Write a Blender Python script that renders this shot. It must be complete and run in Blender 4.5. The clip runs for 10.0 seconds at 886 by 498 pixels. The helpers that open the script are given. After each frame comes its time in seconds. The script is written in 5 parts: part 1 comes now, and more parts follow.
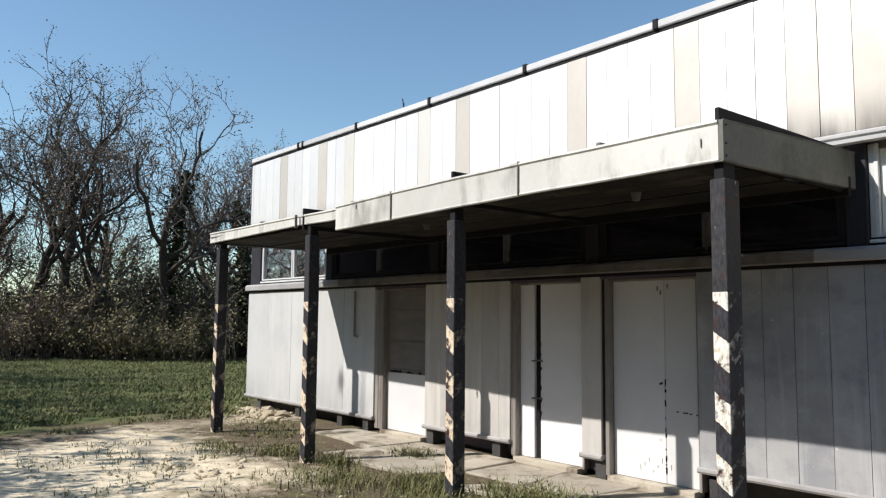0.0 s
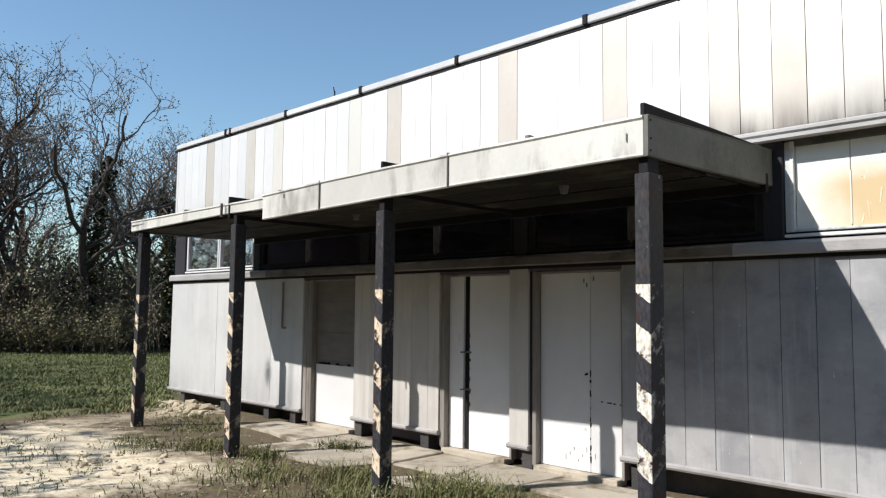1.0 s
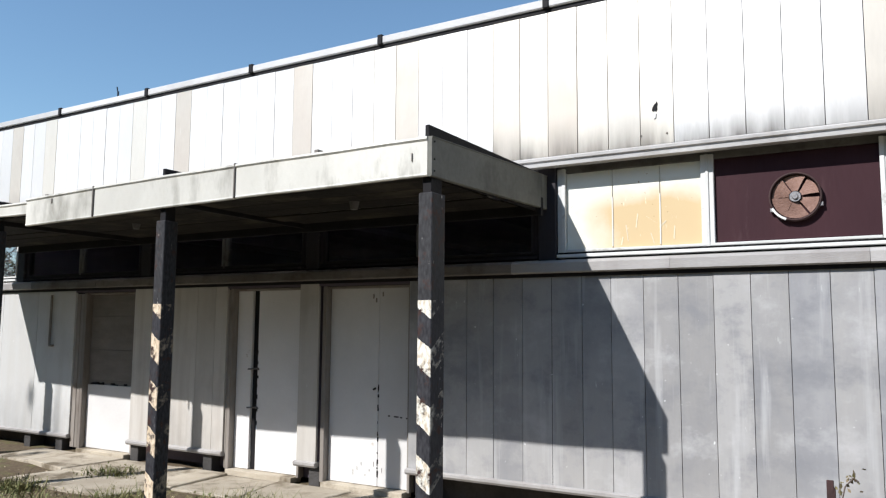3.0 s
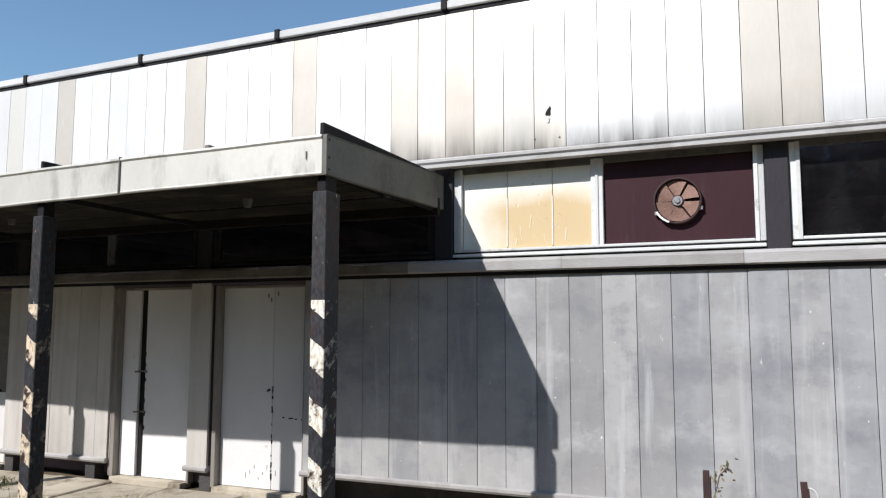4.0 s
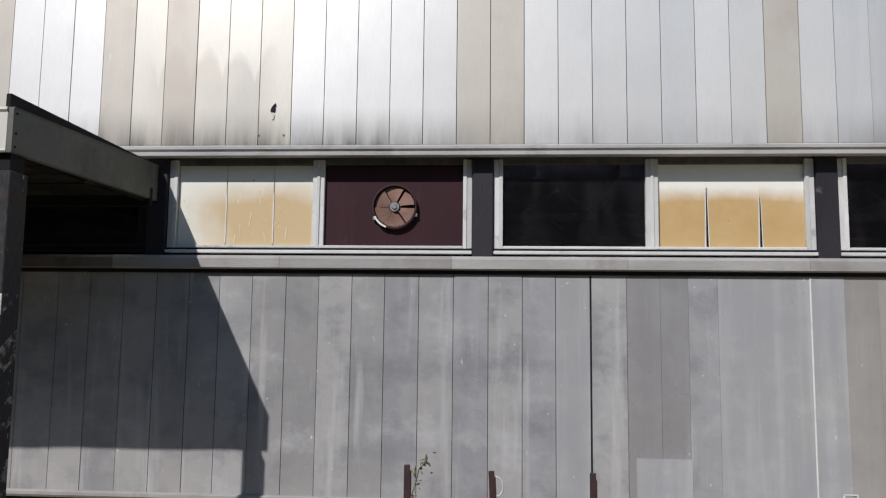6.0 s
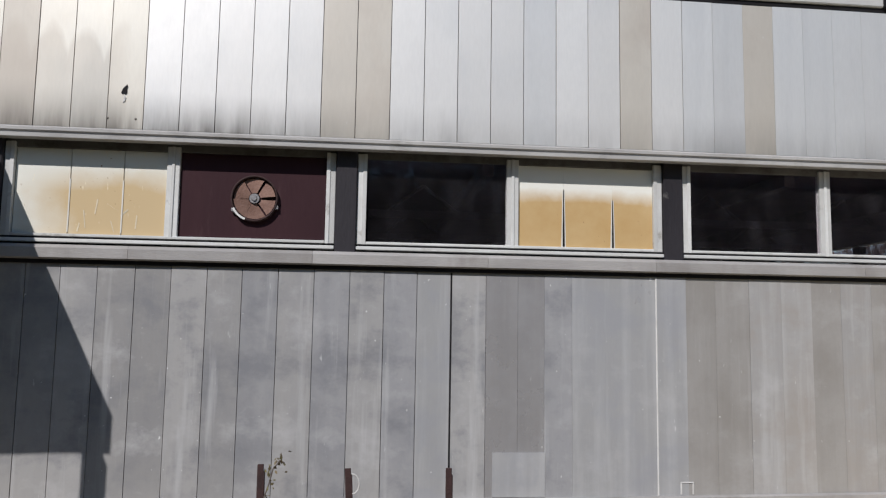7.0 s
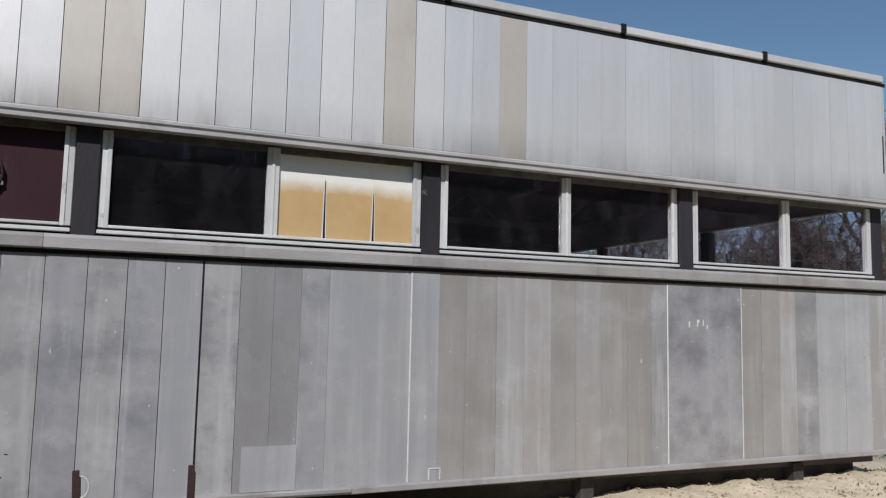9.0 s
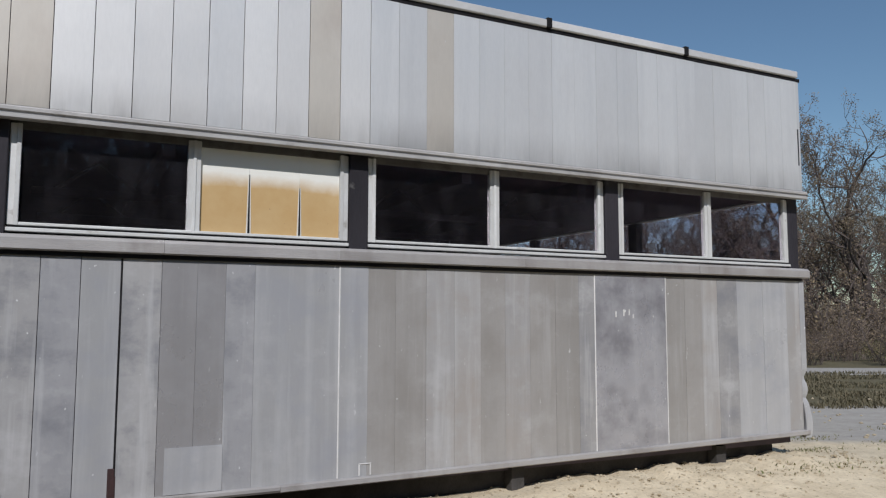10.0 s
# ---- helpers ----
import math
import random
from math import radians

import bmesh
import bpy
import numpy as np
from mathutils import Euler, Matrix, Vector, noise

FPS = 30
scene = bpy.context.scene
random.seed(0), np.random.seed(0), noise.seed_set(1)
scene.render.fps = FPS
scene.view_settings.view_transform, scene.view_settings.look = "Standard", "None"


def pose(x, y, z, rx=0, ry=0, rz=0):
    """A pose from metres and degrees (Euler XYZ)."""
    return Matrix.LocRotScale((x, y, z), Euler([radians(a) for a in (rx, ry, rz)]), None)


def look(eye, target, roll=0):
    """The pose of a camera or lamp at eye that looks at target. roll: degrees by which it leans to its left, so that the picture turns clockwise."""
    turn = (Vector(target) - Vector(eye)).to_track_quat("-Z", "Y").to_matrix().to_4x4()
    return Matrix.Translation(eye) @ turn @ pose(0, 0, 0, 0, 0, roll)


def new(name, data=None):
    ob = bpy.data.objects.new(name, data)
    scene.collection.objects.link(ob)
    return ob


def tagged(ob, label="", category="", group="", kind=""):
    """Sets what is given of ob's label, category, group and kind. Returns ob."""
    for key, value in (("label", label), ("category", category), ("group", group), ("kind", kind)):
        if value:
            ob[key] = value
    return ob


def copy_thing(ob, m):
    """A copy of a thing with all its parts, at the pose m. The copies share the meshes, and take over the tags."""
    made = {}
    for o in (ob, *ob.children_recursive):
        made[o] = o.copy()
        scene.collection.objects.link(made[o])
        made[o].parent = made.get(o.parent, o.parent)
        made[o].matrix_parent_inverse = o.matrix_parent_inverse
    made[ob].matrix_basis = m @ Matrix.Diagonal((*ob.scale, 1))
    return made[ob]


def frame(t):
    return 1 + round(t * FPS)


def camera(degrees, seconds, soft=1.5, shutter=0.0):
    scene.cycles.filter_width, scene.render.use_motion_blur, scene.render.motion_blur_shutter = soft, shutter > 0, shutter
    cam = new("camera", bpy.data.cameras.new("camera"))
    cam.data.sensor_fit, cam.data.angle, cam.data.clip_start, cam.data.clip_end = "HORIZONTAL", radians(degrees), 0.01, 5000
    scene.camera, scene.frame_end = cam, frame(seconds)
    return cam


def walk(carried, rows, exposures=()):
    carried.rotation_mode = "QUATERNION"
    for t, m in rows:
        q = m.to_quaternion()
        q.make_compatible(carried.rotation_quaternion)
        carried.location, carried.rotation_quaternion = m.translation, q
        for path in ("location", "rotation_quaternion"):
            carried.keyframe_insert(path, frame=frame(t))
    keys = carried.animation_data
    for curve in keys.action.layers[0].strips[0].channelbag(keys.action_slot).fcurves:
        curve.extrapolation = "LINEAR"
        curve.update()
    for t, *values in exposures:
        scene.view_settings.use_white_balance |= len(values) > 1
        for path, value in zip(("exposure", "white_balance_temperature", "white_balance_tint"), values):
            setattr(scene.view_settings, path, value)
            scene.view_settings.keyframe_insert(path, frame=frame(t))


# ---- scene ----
cam = camera(60.0, 10.0, soft=1.25)
PATH = [
    (0, (1.237, -6.362, 1.615), (-0.296, -5.091, 1.797), 0.5),
    (0.5, (1.225, -6.333, 1.615), (-0.266, -5.011, 1.782), 0.5),
    (1, (1.226, -6.308, 1.614), (-0.191, -4.906, 1.776), 0.6),
    (1.5, (1.24, -6.285, 1.614), (-0.089, -4.8, 1.789), 0.5),
    (2, (1.261, -6.264, 1.615), (0.037, -4.695, 1.808), 0.6),
    (2.5, (1.29, -6.251, 1.616), (0.174, -4.603, 1.818), 0.6),
    (4, (1.371, -6.217, 1.622), (0.582, -4.391, 1.826), 0.1),
    (4.5, (1.397, -6.194, 1.624), (0.754, -4.311, 1.827), 0.2),
    (5, (1.429, -6.184, 1.625), (0.956, -4.252, 1.831), 0.4),
    (5.5, (1.468, -6.194, 1.624), (1.168, -4.228, 1.837), 0.5),
    (7, (1.588, -6.145, 1.611), (1.788, -4.166, 1.819), 0.9),
    (7.5, (1.635, -6.139, 1.61), (1.996, -4.183, 1.819), 0.9),
    (8, (1.687, -6.143, 1.611), (2.193, -4.219, 1.817), 1.3),
    (8.5, (1.74, -6.159, 1.611), (2.372, -4.272, 1.812), 1.1),
    (9, (1.794, -6.172, 1.611), (2.534, -4.324, 1.809), 1.2),
    (9.5, (1.853, -6.17, 1.614), (2.676, -4.357, 1.806), 0.7),
    (10, (1.884, -6.19, 1.614), (2.77, -4.406, 1.797), 0.1),
]
walk(cam, [(t, look(eye, target, roll)) for t, eye, target, roll in PATH],
     exposures=[(0.0, 0.41, 6560, 11), (2.5, 0.45, 6360, 11), (4.5, 0.17, 6380, 12), (5.5, -0.3, 6450, 13), (7.5, -0.45, 6450, 13), (10.0, -0.53, 6280, 13)])

# ---- world, sun ----
TO_SUN = Vector((-1.0, -1.95, 1.97)).normalized()
sky_world = bpy.data.worlds.new("sky_world")
scene.world = sky_world
sky_world.use_nodes = True
wn = sky_world.node_tree
sky = wn.nodes.new("ShaderNodeTexSky")
sky.sky_type = "NISHITA"
sky.sun_disc = False
sky.sun_elevation = math.asin(TO_SUN.z)
sky.sun_rotation = math.atan2(TO_SUN.x, TO_SUN.y)
sky.air_density, sky.dust_density, sky.ozone_density = 1.1, 0.2, 0.6
clear = wn.nodes.new("ShaderNodeMix")
clear.data_type, clear.blend_type = "RGBA", "MULTIPLY"
clear.inputs[0].default_value = 1.0
clear.inputs[7].default_value = (0.89, 1.06, 1.13, 1)
wn.links.new(sky.outputs[0], clear.inputs[6])
wn.links.new(clear.outputs[2], wn.nodes["Background"].inputs["Color"])
wn.nodes["Background"].inputs["Strength"].default_value = 0.098
sun_data = bpy.data.lights.new("sun", "SUN")
sun_data.energy, sun_data.angle, sun_data.color = 5.0, radians(0.53), (1.0, 0.97, 0.93)
sun_ob = new("sun", sun_data)
sun_ob.matrix_basis = look((0, 0, 30), Vector((0, 0, 30)) - TO_SUN)


# ---- materials ----
def shader(name):
    m = bpy.data.materials.new(name)
    m.use_nodes = True
    return m, m.node_tree, m.node_tree.nodes["Principled BSDF"]


def node(tree, kind, inputs=(), operation=None, data_type=None, blend_type=None, use_clamp=None):
    n = tree.nodes.new(kind)
    if operation:
        n.operation = operation
    if data_type:
        n.data_type = data_type
    if blend_type:
        n.blend_type = blend_type
    if use_clamp:
        n.use_clamp = True
    for key, value in dict(inputs).items():
        if isinstance(value, bpy.types.NodeSocket):
            tree.links.new(value, n.inputs[key])
        else:
            n.inputs[key].default_value = value
    return n


def rgba(c):
    return (c[0], c[1], c[2], 1)


def mix(tree, fac, a, b, mode="MIX"):
    n = node(tree, "ShaderNodeMix", data_type="RGBA", blend_type=mode)
    for slot, value in ((0, fac), (6, a), (7, b)):
        if isinstance(value, bpy.types.NodeSocket):
            tree.links.new(value, n.inputs[slot])
        else:
            n.inputs[slot].default_value = value if slot == 0 else rgba(value)
    return n.outputs[2]


def calc(tree, op, a, b=0.0, c=0.0, clamp=False):
    n = node(tree, "ShaderNodeMath", operation=op, use_clamp=clamp)
    for slot, value in enumerate((a, b, c)):
        if isinstance(value, bpy.types.NodeSocket):
            tree.links.new(value, n.inputs[slot])
        else:
            n.inputs[slot].default_value = value
    return n.outputs[0]


def span(tree, value, lo, hi, to0=0.0, to1=1.0):
    n = node(tree, "ShaderNodeMapRange", {"Value": value, "From Min": lo, "From Max": hi, "To Min": to0, "To Max": to1})
    return n.outputs[0]


def where(tree, stretch=(1, 1, 1), shift=None):
    """World place, stretched; shift: a value that moves the pattern from piece to piece."""
    pos = node(tree, "ShaderNodeNewGeometry").outputs["Position"]
    v = node(tree, "ShaderNodeVectorMath", {0: pos, 1: stretch}, operation="MULTIPLY").outputs[0]
    if shift is not None:
        off = node(tree, "ShaderNodeVectorMath", {0: v}, operation="ADD")
        comb = node(tree, "ShaderNodeCombineXYZ", {"X": shift, "Y": shift, "Z": shift})
        tree.links.new(comb.outputs[0], off.inputs[1])
        v = off.outputs[0]
    return v


def grain(tree, vec, scale, detail=4.0, rough=0.55):
    return node(tree, "ShaderNodeTexNoise", {"Vector": vec, "Scale": scale, "Detail": detail, "Roughness": rough}).outputs["Fac"]


def surface(name, light, dark, rough=0.6, metal=0.0, scale=2.0, fine=40.0, bump=0.15, stretch=(1, 1, 1), vary=0.12,
            stain=None, stain_size=1.2, stain_at=(0.55, 0.7), stain_stretch=(1, 1, 1), spec=0.4, bump_scale=None):
    """A two-scale weathered surface. vary: brightness from piece to piece. stain: a colour laid on in patches."""
    m, t, b = shader(name)
    rnd = node(t, "ShaderNodeObjectInfo").outputs["Random"]
    shift = calc(t, "MULTIPLY", rnd, 37.0)
    v = where(t, stretch, shift)
    big, small = grain(t, v, scale), grain(t, v, fine, 3.0)
    col = mix(t, span(t, big, 0.3, 0.7), dark, light)
    col = mix(t, span(t, small, 0.3, 0.7, 0.0, 0.35), col, dark)
    if vary:
        gain = span(t, rnd, 0, 1, 1 - vary, 1 + vary)
        comb = node(t, "ShaderNodeCombineColor", {0: gain, 1: gain, 2: gain}).outputs[0]
        col = mix(t, 1.0, col, comb, "MULTIPLY")
    if stain:
        sv = where(t, stain_stretch, shift)
        mask = span(t, grain(t, sv, stain_size, 5.0, 0.65), *stain_at)
        col = mix(t, mask, col, stain)
    t.links.new(col, b.inputs["Base Color"])
    t.links.new(span(t, small, 0.2, 0.8, max(rough - 0.1, 0.02), min(rough + 0.1, 1)), b.inputs["Roughness"])
    b.inputs["Metallic"].default_value = metal
    b.inputs["Specular IOR Level"].default_value = spec
    if bump:
        h = grain(t, v, bump_scale or fine, 4.0)
        bn = node(t, "ShaderNodeBump", {"Height": h, "Strength": bump, "Distance": 0.02})
        t.links.new(bn.outputs[0], b.inputs["Normal"])
    return m


def panel_paint(name, light, dark, tint, rough, metal=0.0, grime_top=None, grime_share=0.0, patches=None, bump=0.06, blot_size=2.2, cloud=0.5, smoke=False, run=0.35, shared=0.0, soil=(0.075, 0.068, 0.06)):
    """Painted sheet panels: each its own shade, faint vertical runs, cloudy blotches, scratches, and soot that creeps up from the drip edge."""
    m, t, b = shader(name)
    rnd = node(t, "ShaderNodeObjectInfo").outputs["Random"]
    shift = calc(t, "MULTIPLY", rnd, 91.0)
    col = mix(t, rnd, dark, light)
    runs = grain(t, where(t, (1, 1, 0.05), shift), 8.0, 3.0)
    col = mix(t, span(t, runs, 0.45, 0.78, 0.0, run), col, tint)
    blot = grain(t, where(t, (1, 1, 0.8), shift), blot_size, 6.0, 0.6)
    col = mix(t, span(t, blot, 0.48, 0.7, 0.0, cloud), col, patches or dark)
    fine = grain(t, where(t, (1, 1, 0.2), shift), 60.0, 3.0)
    col = mix(t, span(t, fine, 0.35, 0.75, 0.0, 0.05), col, (0.12, 0.12, 0.12))
    if shared:
        # clouds across the seams: soft reflections painted into the colour, with mottling
        drift = grain(t, where(t, (1, 1, 1.25)), 1.6, 6.0, 0.66)
        col = mix(t, span(t, drift, 0.5, 0.63, 0.0, shared), col, patches)
        col = mix(t, span(t, drift, 0.46, 0.33, 0.0, shared * 0.8), col, (0.50, 0.50, 0.505))
        rub = grain(t, where(t, (2.2, 1, 0.16)), 3.4, 4.0, 0.6)
        col = mix(t, span(t, rub, 0.56, 0.72, 0.0, shared * 0.7), col, (0.54, 0.545, 0.55))
        chips = grain(t, where(t, (1, 1, 0.7)), 24.0, 2.0, 0.5)
        col = mix(t, span(t, chips, 0.735, 0.765, 0.0, 0.8), col, (0.72, 0.73, 0.73))
    scratch = grain(t, where(t, (1.6, 1, 0.35), shift), 16.0, 3.0, 0.7)
    col = mix(t, span(t, scratch, 0.70, 0.76, 0.0, 0.5), col, (0.74, 0.75, 0.75))
    if grime_top:
        pos = node(t, "ShaderNodeSeparateXYZ", {0: node(t, "ShaderNodeNewGeometry").outputs["Position"]})
        reach = grain(t, where(t, (1, 1, 0.12), shift), 5.0, 5.0, 0.6)
        off = calc(t, "ABSOLUTE", calc(t, "SUBTRACT", pos.outputs[0], -0.7))
        area = calc(t, "MAXIMUM", span(t, off, 1.3, 2.6, 1.0, 0.0), span(t, grain(t, where(t, (1, 0, 0)), 0.8, 3.0), 0.40, 0.66, 0.25, 0.6))
        low = span(t, pos.outputs[2], grime_top[0], grime_top[1], 0.0, 1.0)
        soot = calc(t, "MULTIPLY", calc(t, "POWER", low, 1.35), span(t, reach, 0.3, 0.6, 0.3, 1.0))
        soot = calc(t, "MULTIPLY", calc(t, "MULTIPLY", soot, area), grime_share)
        col = mix(t, soot, col, soil)
        if smoke:
            # smoke stains, arched on each panel beside the canopy
            n = grain(t, where(t, (1, 1, 0.6), shift), 3.0, 4.0, 0.55)
            u = calc(t, "SUBTRACT", calc(t, "FRACT", calc(t, "MULTIPLY", calc(t, "ADD", pos.outputs[0], 10.055), 1 / 0.2735)), 0.5)
            arch = calc(t, "SUBTRACT", 3.93, calc(t, "MULTIPLY", calc(t, "MULTIPLY", u, u), 1.1))
            arch = calc(t, "ADD", arch, calc(t, "MULTIPLY", calc(t, "SUBTRACT", n, 0.5), 0.35))
            cap = span(t, calc(t, "SUBTRACT", pos.outputs[2], arch), -0.06, 0.05, 1.0, 0.0)
            side = span(t, calc(t, "ABSOLUTE", calc(t, "SUBTRACT", pos.outputs[0], -0.86)), 0.42, 0.6, 1.0, 0.0)
            up = span(t, pos.outputs[2], 3.2, 3.9, 0.35, 1.0)
            arc = calc(t, "MULTIPLY", calc(t, "MULTIPLY", side, up), cap)
            col = mix(t, calc(t, "MULTIPLY", arc, 0.5), col, (0.47, 0.42, 0.36))
    t.links.new(col, b.inputs["Base Color"])
    t.links.new(span(t, blot, 0.3, 0.7, rough - 0.07, rough + 0.1), b.inputs["Roughness"])
    b.inputs["Metallic"].default_value = metal
    b.inputs["Specular IOR Level"].default_value = 0.4 if metal > 0.2 else 0.25
    wav = grain(t, where(t, (1, 1, 0.45), shift), 2.6, 2.0)
    bn = node(t, "ShaderNodeBump", {"Height": wav, "Strength": bump, "Distance": 0.06})
    t.links.new(bn.outputs[0], b.inputs["Normal"])
    return m


PARAPET = panel_paint("parapet_paint", (0.805, 0.795, 0.768), (0.725, 0.713, 0.688), (0.68, 0.665, 0.63), 0.42, 0.3, (3.44, 3.09), 1.0, (0.62, 0.62, 0.615), 0.05, 1.3, 0.5, smoke=True, run=0.15)
PARAPET_TAN = panel_paint("parapet_paint_yellowed", (0.61, 0.57, 0.50), (0.53, 0.49, 0.43), (0.64, 0.6, 0.54), 0.45, 0.25, (3.5, 3.09), 1.0, (0.46, 0.41, 0.36), 0.05, 1.3, 0.6, smoke=True, run=0.2)
LOWER = panel_paint("lower_panel_paint", (0.40, 0.397, 0.395), (0.29, 0.287, 0.286), (0.40, 0.39, 0.38), 0.36, 0.05, (0.7, 0.25), 0.3, (0.215, 0.22, 0.236), 0.25, 1.2, 0.55, shared=0.75, soil=(0.46, 0.44, 0.41))
LOWER_WORN = panel_paint("worn_panel_paint", (0.375, 0.37, 0.365), (0.315, 0.31, 0.305), (0.53, 0.535, 0.54), 0.38, 0.05, (0.8, 0.25), 0.35, (0.33, 0.30, 0.27), 0.22, 1.6, 0.6, run=0.75, shared=0.5, soil=(0.46, 0.44, 0.41))
LOWER_WARM = panel_paint("brownish_panel_paint", (0.325, 0.314, 0.30), (0.28, 0.27, 0.256), (0.43, 0.42, 0.41), 0.38, 0.05, (0.9, 0.25), 0.35, (0.24, 0.225, 0.205), 0.22, 1.6, 0.55, run=0.35, shared=0.3, soil=(0.46, 0.44, 0.41))
LOWER_BLUE = panel_paint("bluish_panel_paint", (0.37, 0.372, 0.385), (0.31, 0.312, 0.323), (0.42, 0.422, 0.425), 0.34, 0.08, (0.7, 0.25), 0.3, (0.21, 0.217, 0.236), 0.25, 1.3, 0.6, shared=0.7, soil=(0.46, 0.44, 0.41))
# grey panels; towards the right end the tone also carries the light's fall-off
PARAPET_GREY = panel_paint("parapet_paint_grey_dimmed", (0.705, 0.706, 0.694), (0.62, 0.622, 0.613), (0.56, 0.565, 0.565), 0.42, 0.3, (3.44, 3.09), 1.0, (0.55, 0.55, 0.55), 0.05, 1.1, 0.5, run=0.5)
PARAPET_CREAM = panel_paint("parapet_paint_cream", (0.73, 0.70, 0.63), (0.68, 0.65, 0.58), (0.62, 0.58, 0.50), 0.42, 0.3, (3.45, 3.09), 1.0, (0.60, 0.56, 0.49), 0.05, 1.3, 0.5, smoke=True, run=0.3)
# scuffed sheet whose dark blotches also paint in a tree's reflection
MIRROR_SMUDGED = panel_paint("mirror_smudged_sheet", (0.40, 0.40, 0.42), (0.38, 0.38, 0.40), (0.36, 0.35, 0.37), 0.28, 0.25, (0.6, 0.25), 0.2, (0.15, 0.145, 0.16), 0.25, 2.2, 0.7, shared=0.45, soil=(0.46, 0.44, 0.41))
LOWER_PALE = panel_paint("pale_panel_paint", (0.60, 0.60, 0.585), (0.53, 0.53, 0.52), (0.46, 0.43, 0.38), 0.45, 0.03, (0.75, 0.2), 0.65, (0.38, 0.38, 0.38), 0.08, 1.8, 0.4)
LOWER_TAN = panel_paint("tanned_panel_paint", (0.60, 0.575, 0.535), (0.53, 0.505, 0.465), (0.36, 0.31, 0.26), 0.45, 0.03, (1.1, 0.2), 0.6, (0.34, 0.32, 0.30), 0.08, 1.8, 0.45, run=0.5)
LOWER_SHEET = panel_paint("bare_sheet_metal", (0.43, 0.432, 0.436), (0.365, 0.368, 0.372), (0.6, 0.61, 0.62), 0.33, 0.1, (0.6, 0.25), 0.25, (0.33, 0.34, 0.37), 0.22, 1.2, 0.5, run=0.5, shared=0.5, soil=(0.46, 0.44, 0.41))
LOWER_DARK = panel_paint("dark_sheet_metal", (0.355, 0.345, 0.345), (0.31, 0.305, 0.31), (0.40, 0.39, 0.39), 0.3, 0.25, (0.6, 0.25), 0.2, (0.40, 0.40, 0.41), 0.2, 1.8, 0.5, shared=0.3, soil=(0.46, 0.44, 0.41))
BEAD = surface("pale_sealing_bead", (0.74, 0.74, 0.72), (0.55, 0.54, 0.52), 0.5, scale=6, fine=40)
TRIM = surface("grey_trim_paint", (0.40, 0.387, 0.375), (0.29, 0.278, 0.27), 0.55, scale=1.5, fine=25, stretch=(1, 1, 4), stain=(0.21, 0.19, 0.175), stain_size=2.2, stain_at=(0.5, 0.8), stain_stretch=(1, 1, 0.4))
DRIP = surface("drip_edge_paint", (0.47, 0.46, 0.445), (0.33, 0.32, 0.31), 0.55, scale=1.2, fine=25, stretch=(1, 1, 4), stain=(0.2, 0.185, 0.17), stain_size=2.5, stain_at=(0.55, 0.85))
# stained sill and frame paints, darkened to hold the canopy's shade
SILL_SHADED = surface("shaded_dirty_sill_paint", (0.2, 0.18, 0.17), (0.12, 0.108, 0.102), 0.6, scale=1.5, fine=25, stretch=(1, 1, 4), stain=(0.08, 0.065, 0.05), stain_size=2.5, stain_at=(0.5, 0.7))
FRAME_DIM = surface("shaded_dirty_frame_paint", (0.17, 0.165, 0.16), (0.10, 0.095, 0.095), 0.6, scale=3, fine=40, stain=(0.06, 0.055, 0.05), stain_size=4, stain_at=(0.5, 0.7))
FRAME_SHADED = surface("shaded_frame_paint", (0.036, 0.032, 0.036), (0.02, 0.018, 0.021), 0.75, scale=3, fine=40, stain=(0.075, 0.068, 0.068), stain_size=4, stain_at=(0.6, 0.78), spec=0.12)
JAMB = surface("grey_brown_jamb_paint", (0.29, 0.262, 0.235), (0.19, 0.17, 0.15), 0.6, scale=3, fine=40, stretch=(1, 1, 0.3), stain=(0.15, 0.12, 0.10), stain_size=4, stain_at=(0.5, 0.72), stain_stretch=(1, 1, 0.3))
FRAME = surface("window_frame_paint", (0.66, 0.67, 0.66), (0.52, 0.52, 0.50), 0.5, scale=3, fine=40, stain=(0.3, 0.28, 0.25), stain_size=5, stain_at=(0.62, 0.75))
FASCIA = surface("fascia_paint", (0.645, 0.632, 0.575), (0.50, 0.488, 0.44), 0.6, scale=1.6, fine=22, stretch=(1, 1, 0.5), stain=(0.20, 0.19, 0.16), stain_size=3.4, stain_at=(0.54, 0.8), stain_stretch=(1, 1, 0.35))
# grey-green fascia paint darkened for the end that lies in shade
FASCIA_SHADED = surface("shaded_fascia_paint", (0.19, 0.188, 0.163), (0.105, 0.105, 0.09), 0.65, scale=1.5, fine=22, stain=(0.07, 0.07, 0.058), stain_size=2.2, stain_at=(0.52, 0.75))
COPING = surface("coping_metal", (0.60, 0.595, 0.58), (0.48, 0.475, 0.465), 0.5, 0.0, scale=2, fine=30)
BLACK = surface("black_steel_paint", (0.022, 0.021, 0.023), (0.012, 0.011, 0.012), 0.65, scale=4, fine=60, stain=(0.045, 0.034, 0.027), stain_size=7, stain_at=(0.66, 0.8), spec=0.12)
COLUMN = surface("dark_column_paint", (0.04, 0.037, 0.043), (0.024, 0.022, 0.026), 0.6, scale=3, fine=50, stretch=(1, 1, 0.3), stain=(0.13, 0.125, 0.12), stain_size=8, stain_at=(0.64, 0.8), spec=0.2)
DOOR = surface("white_door_paint", (0.72, 0.712, 0.70), (0.64, 0.63, 0.62), 0.6, scale=2, fine=30, bump=0.08, stain=(0.45, 0.4, 0.34), stain_size=7, stain_at=(0.68, 0.78))
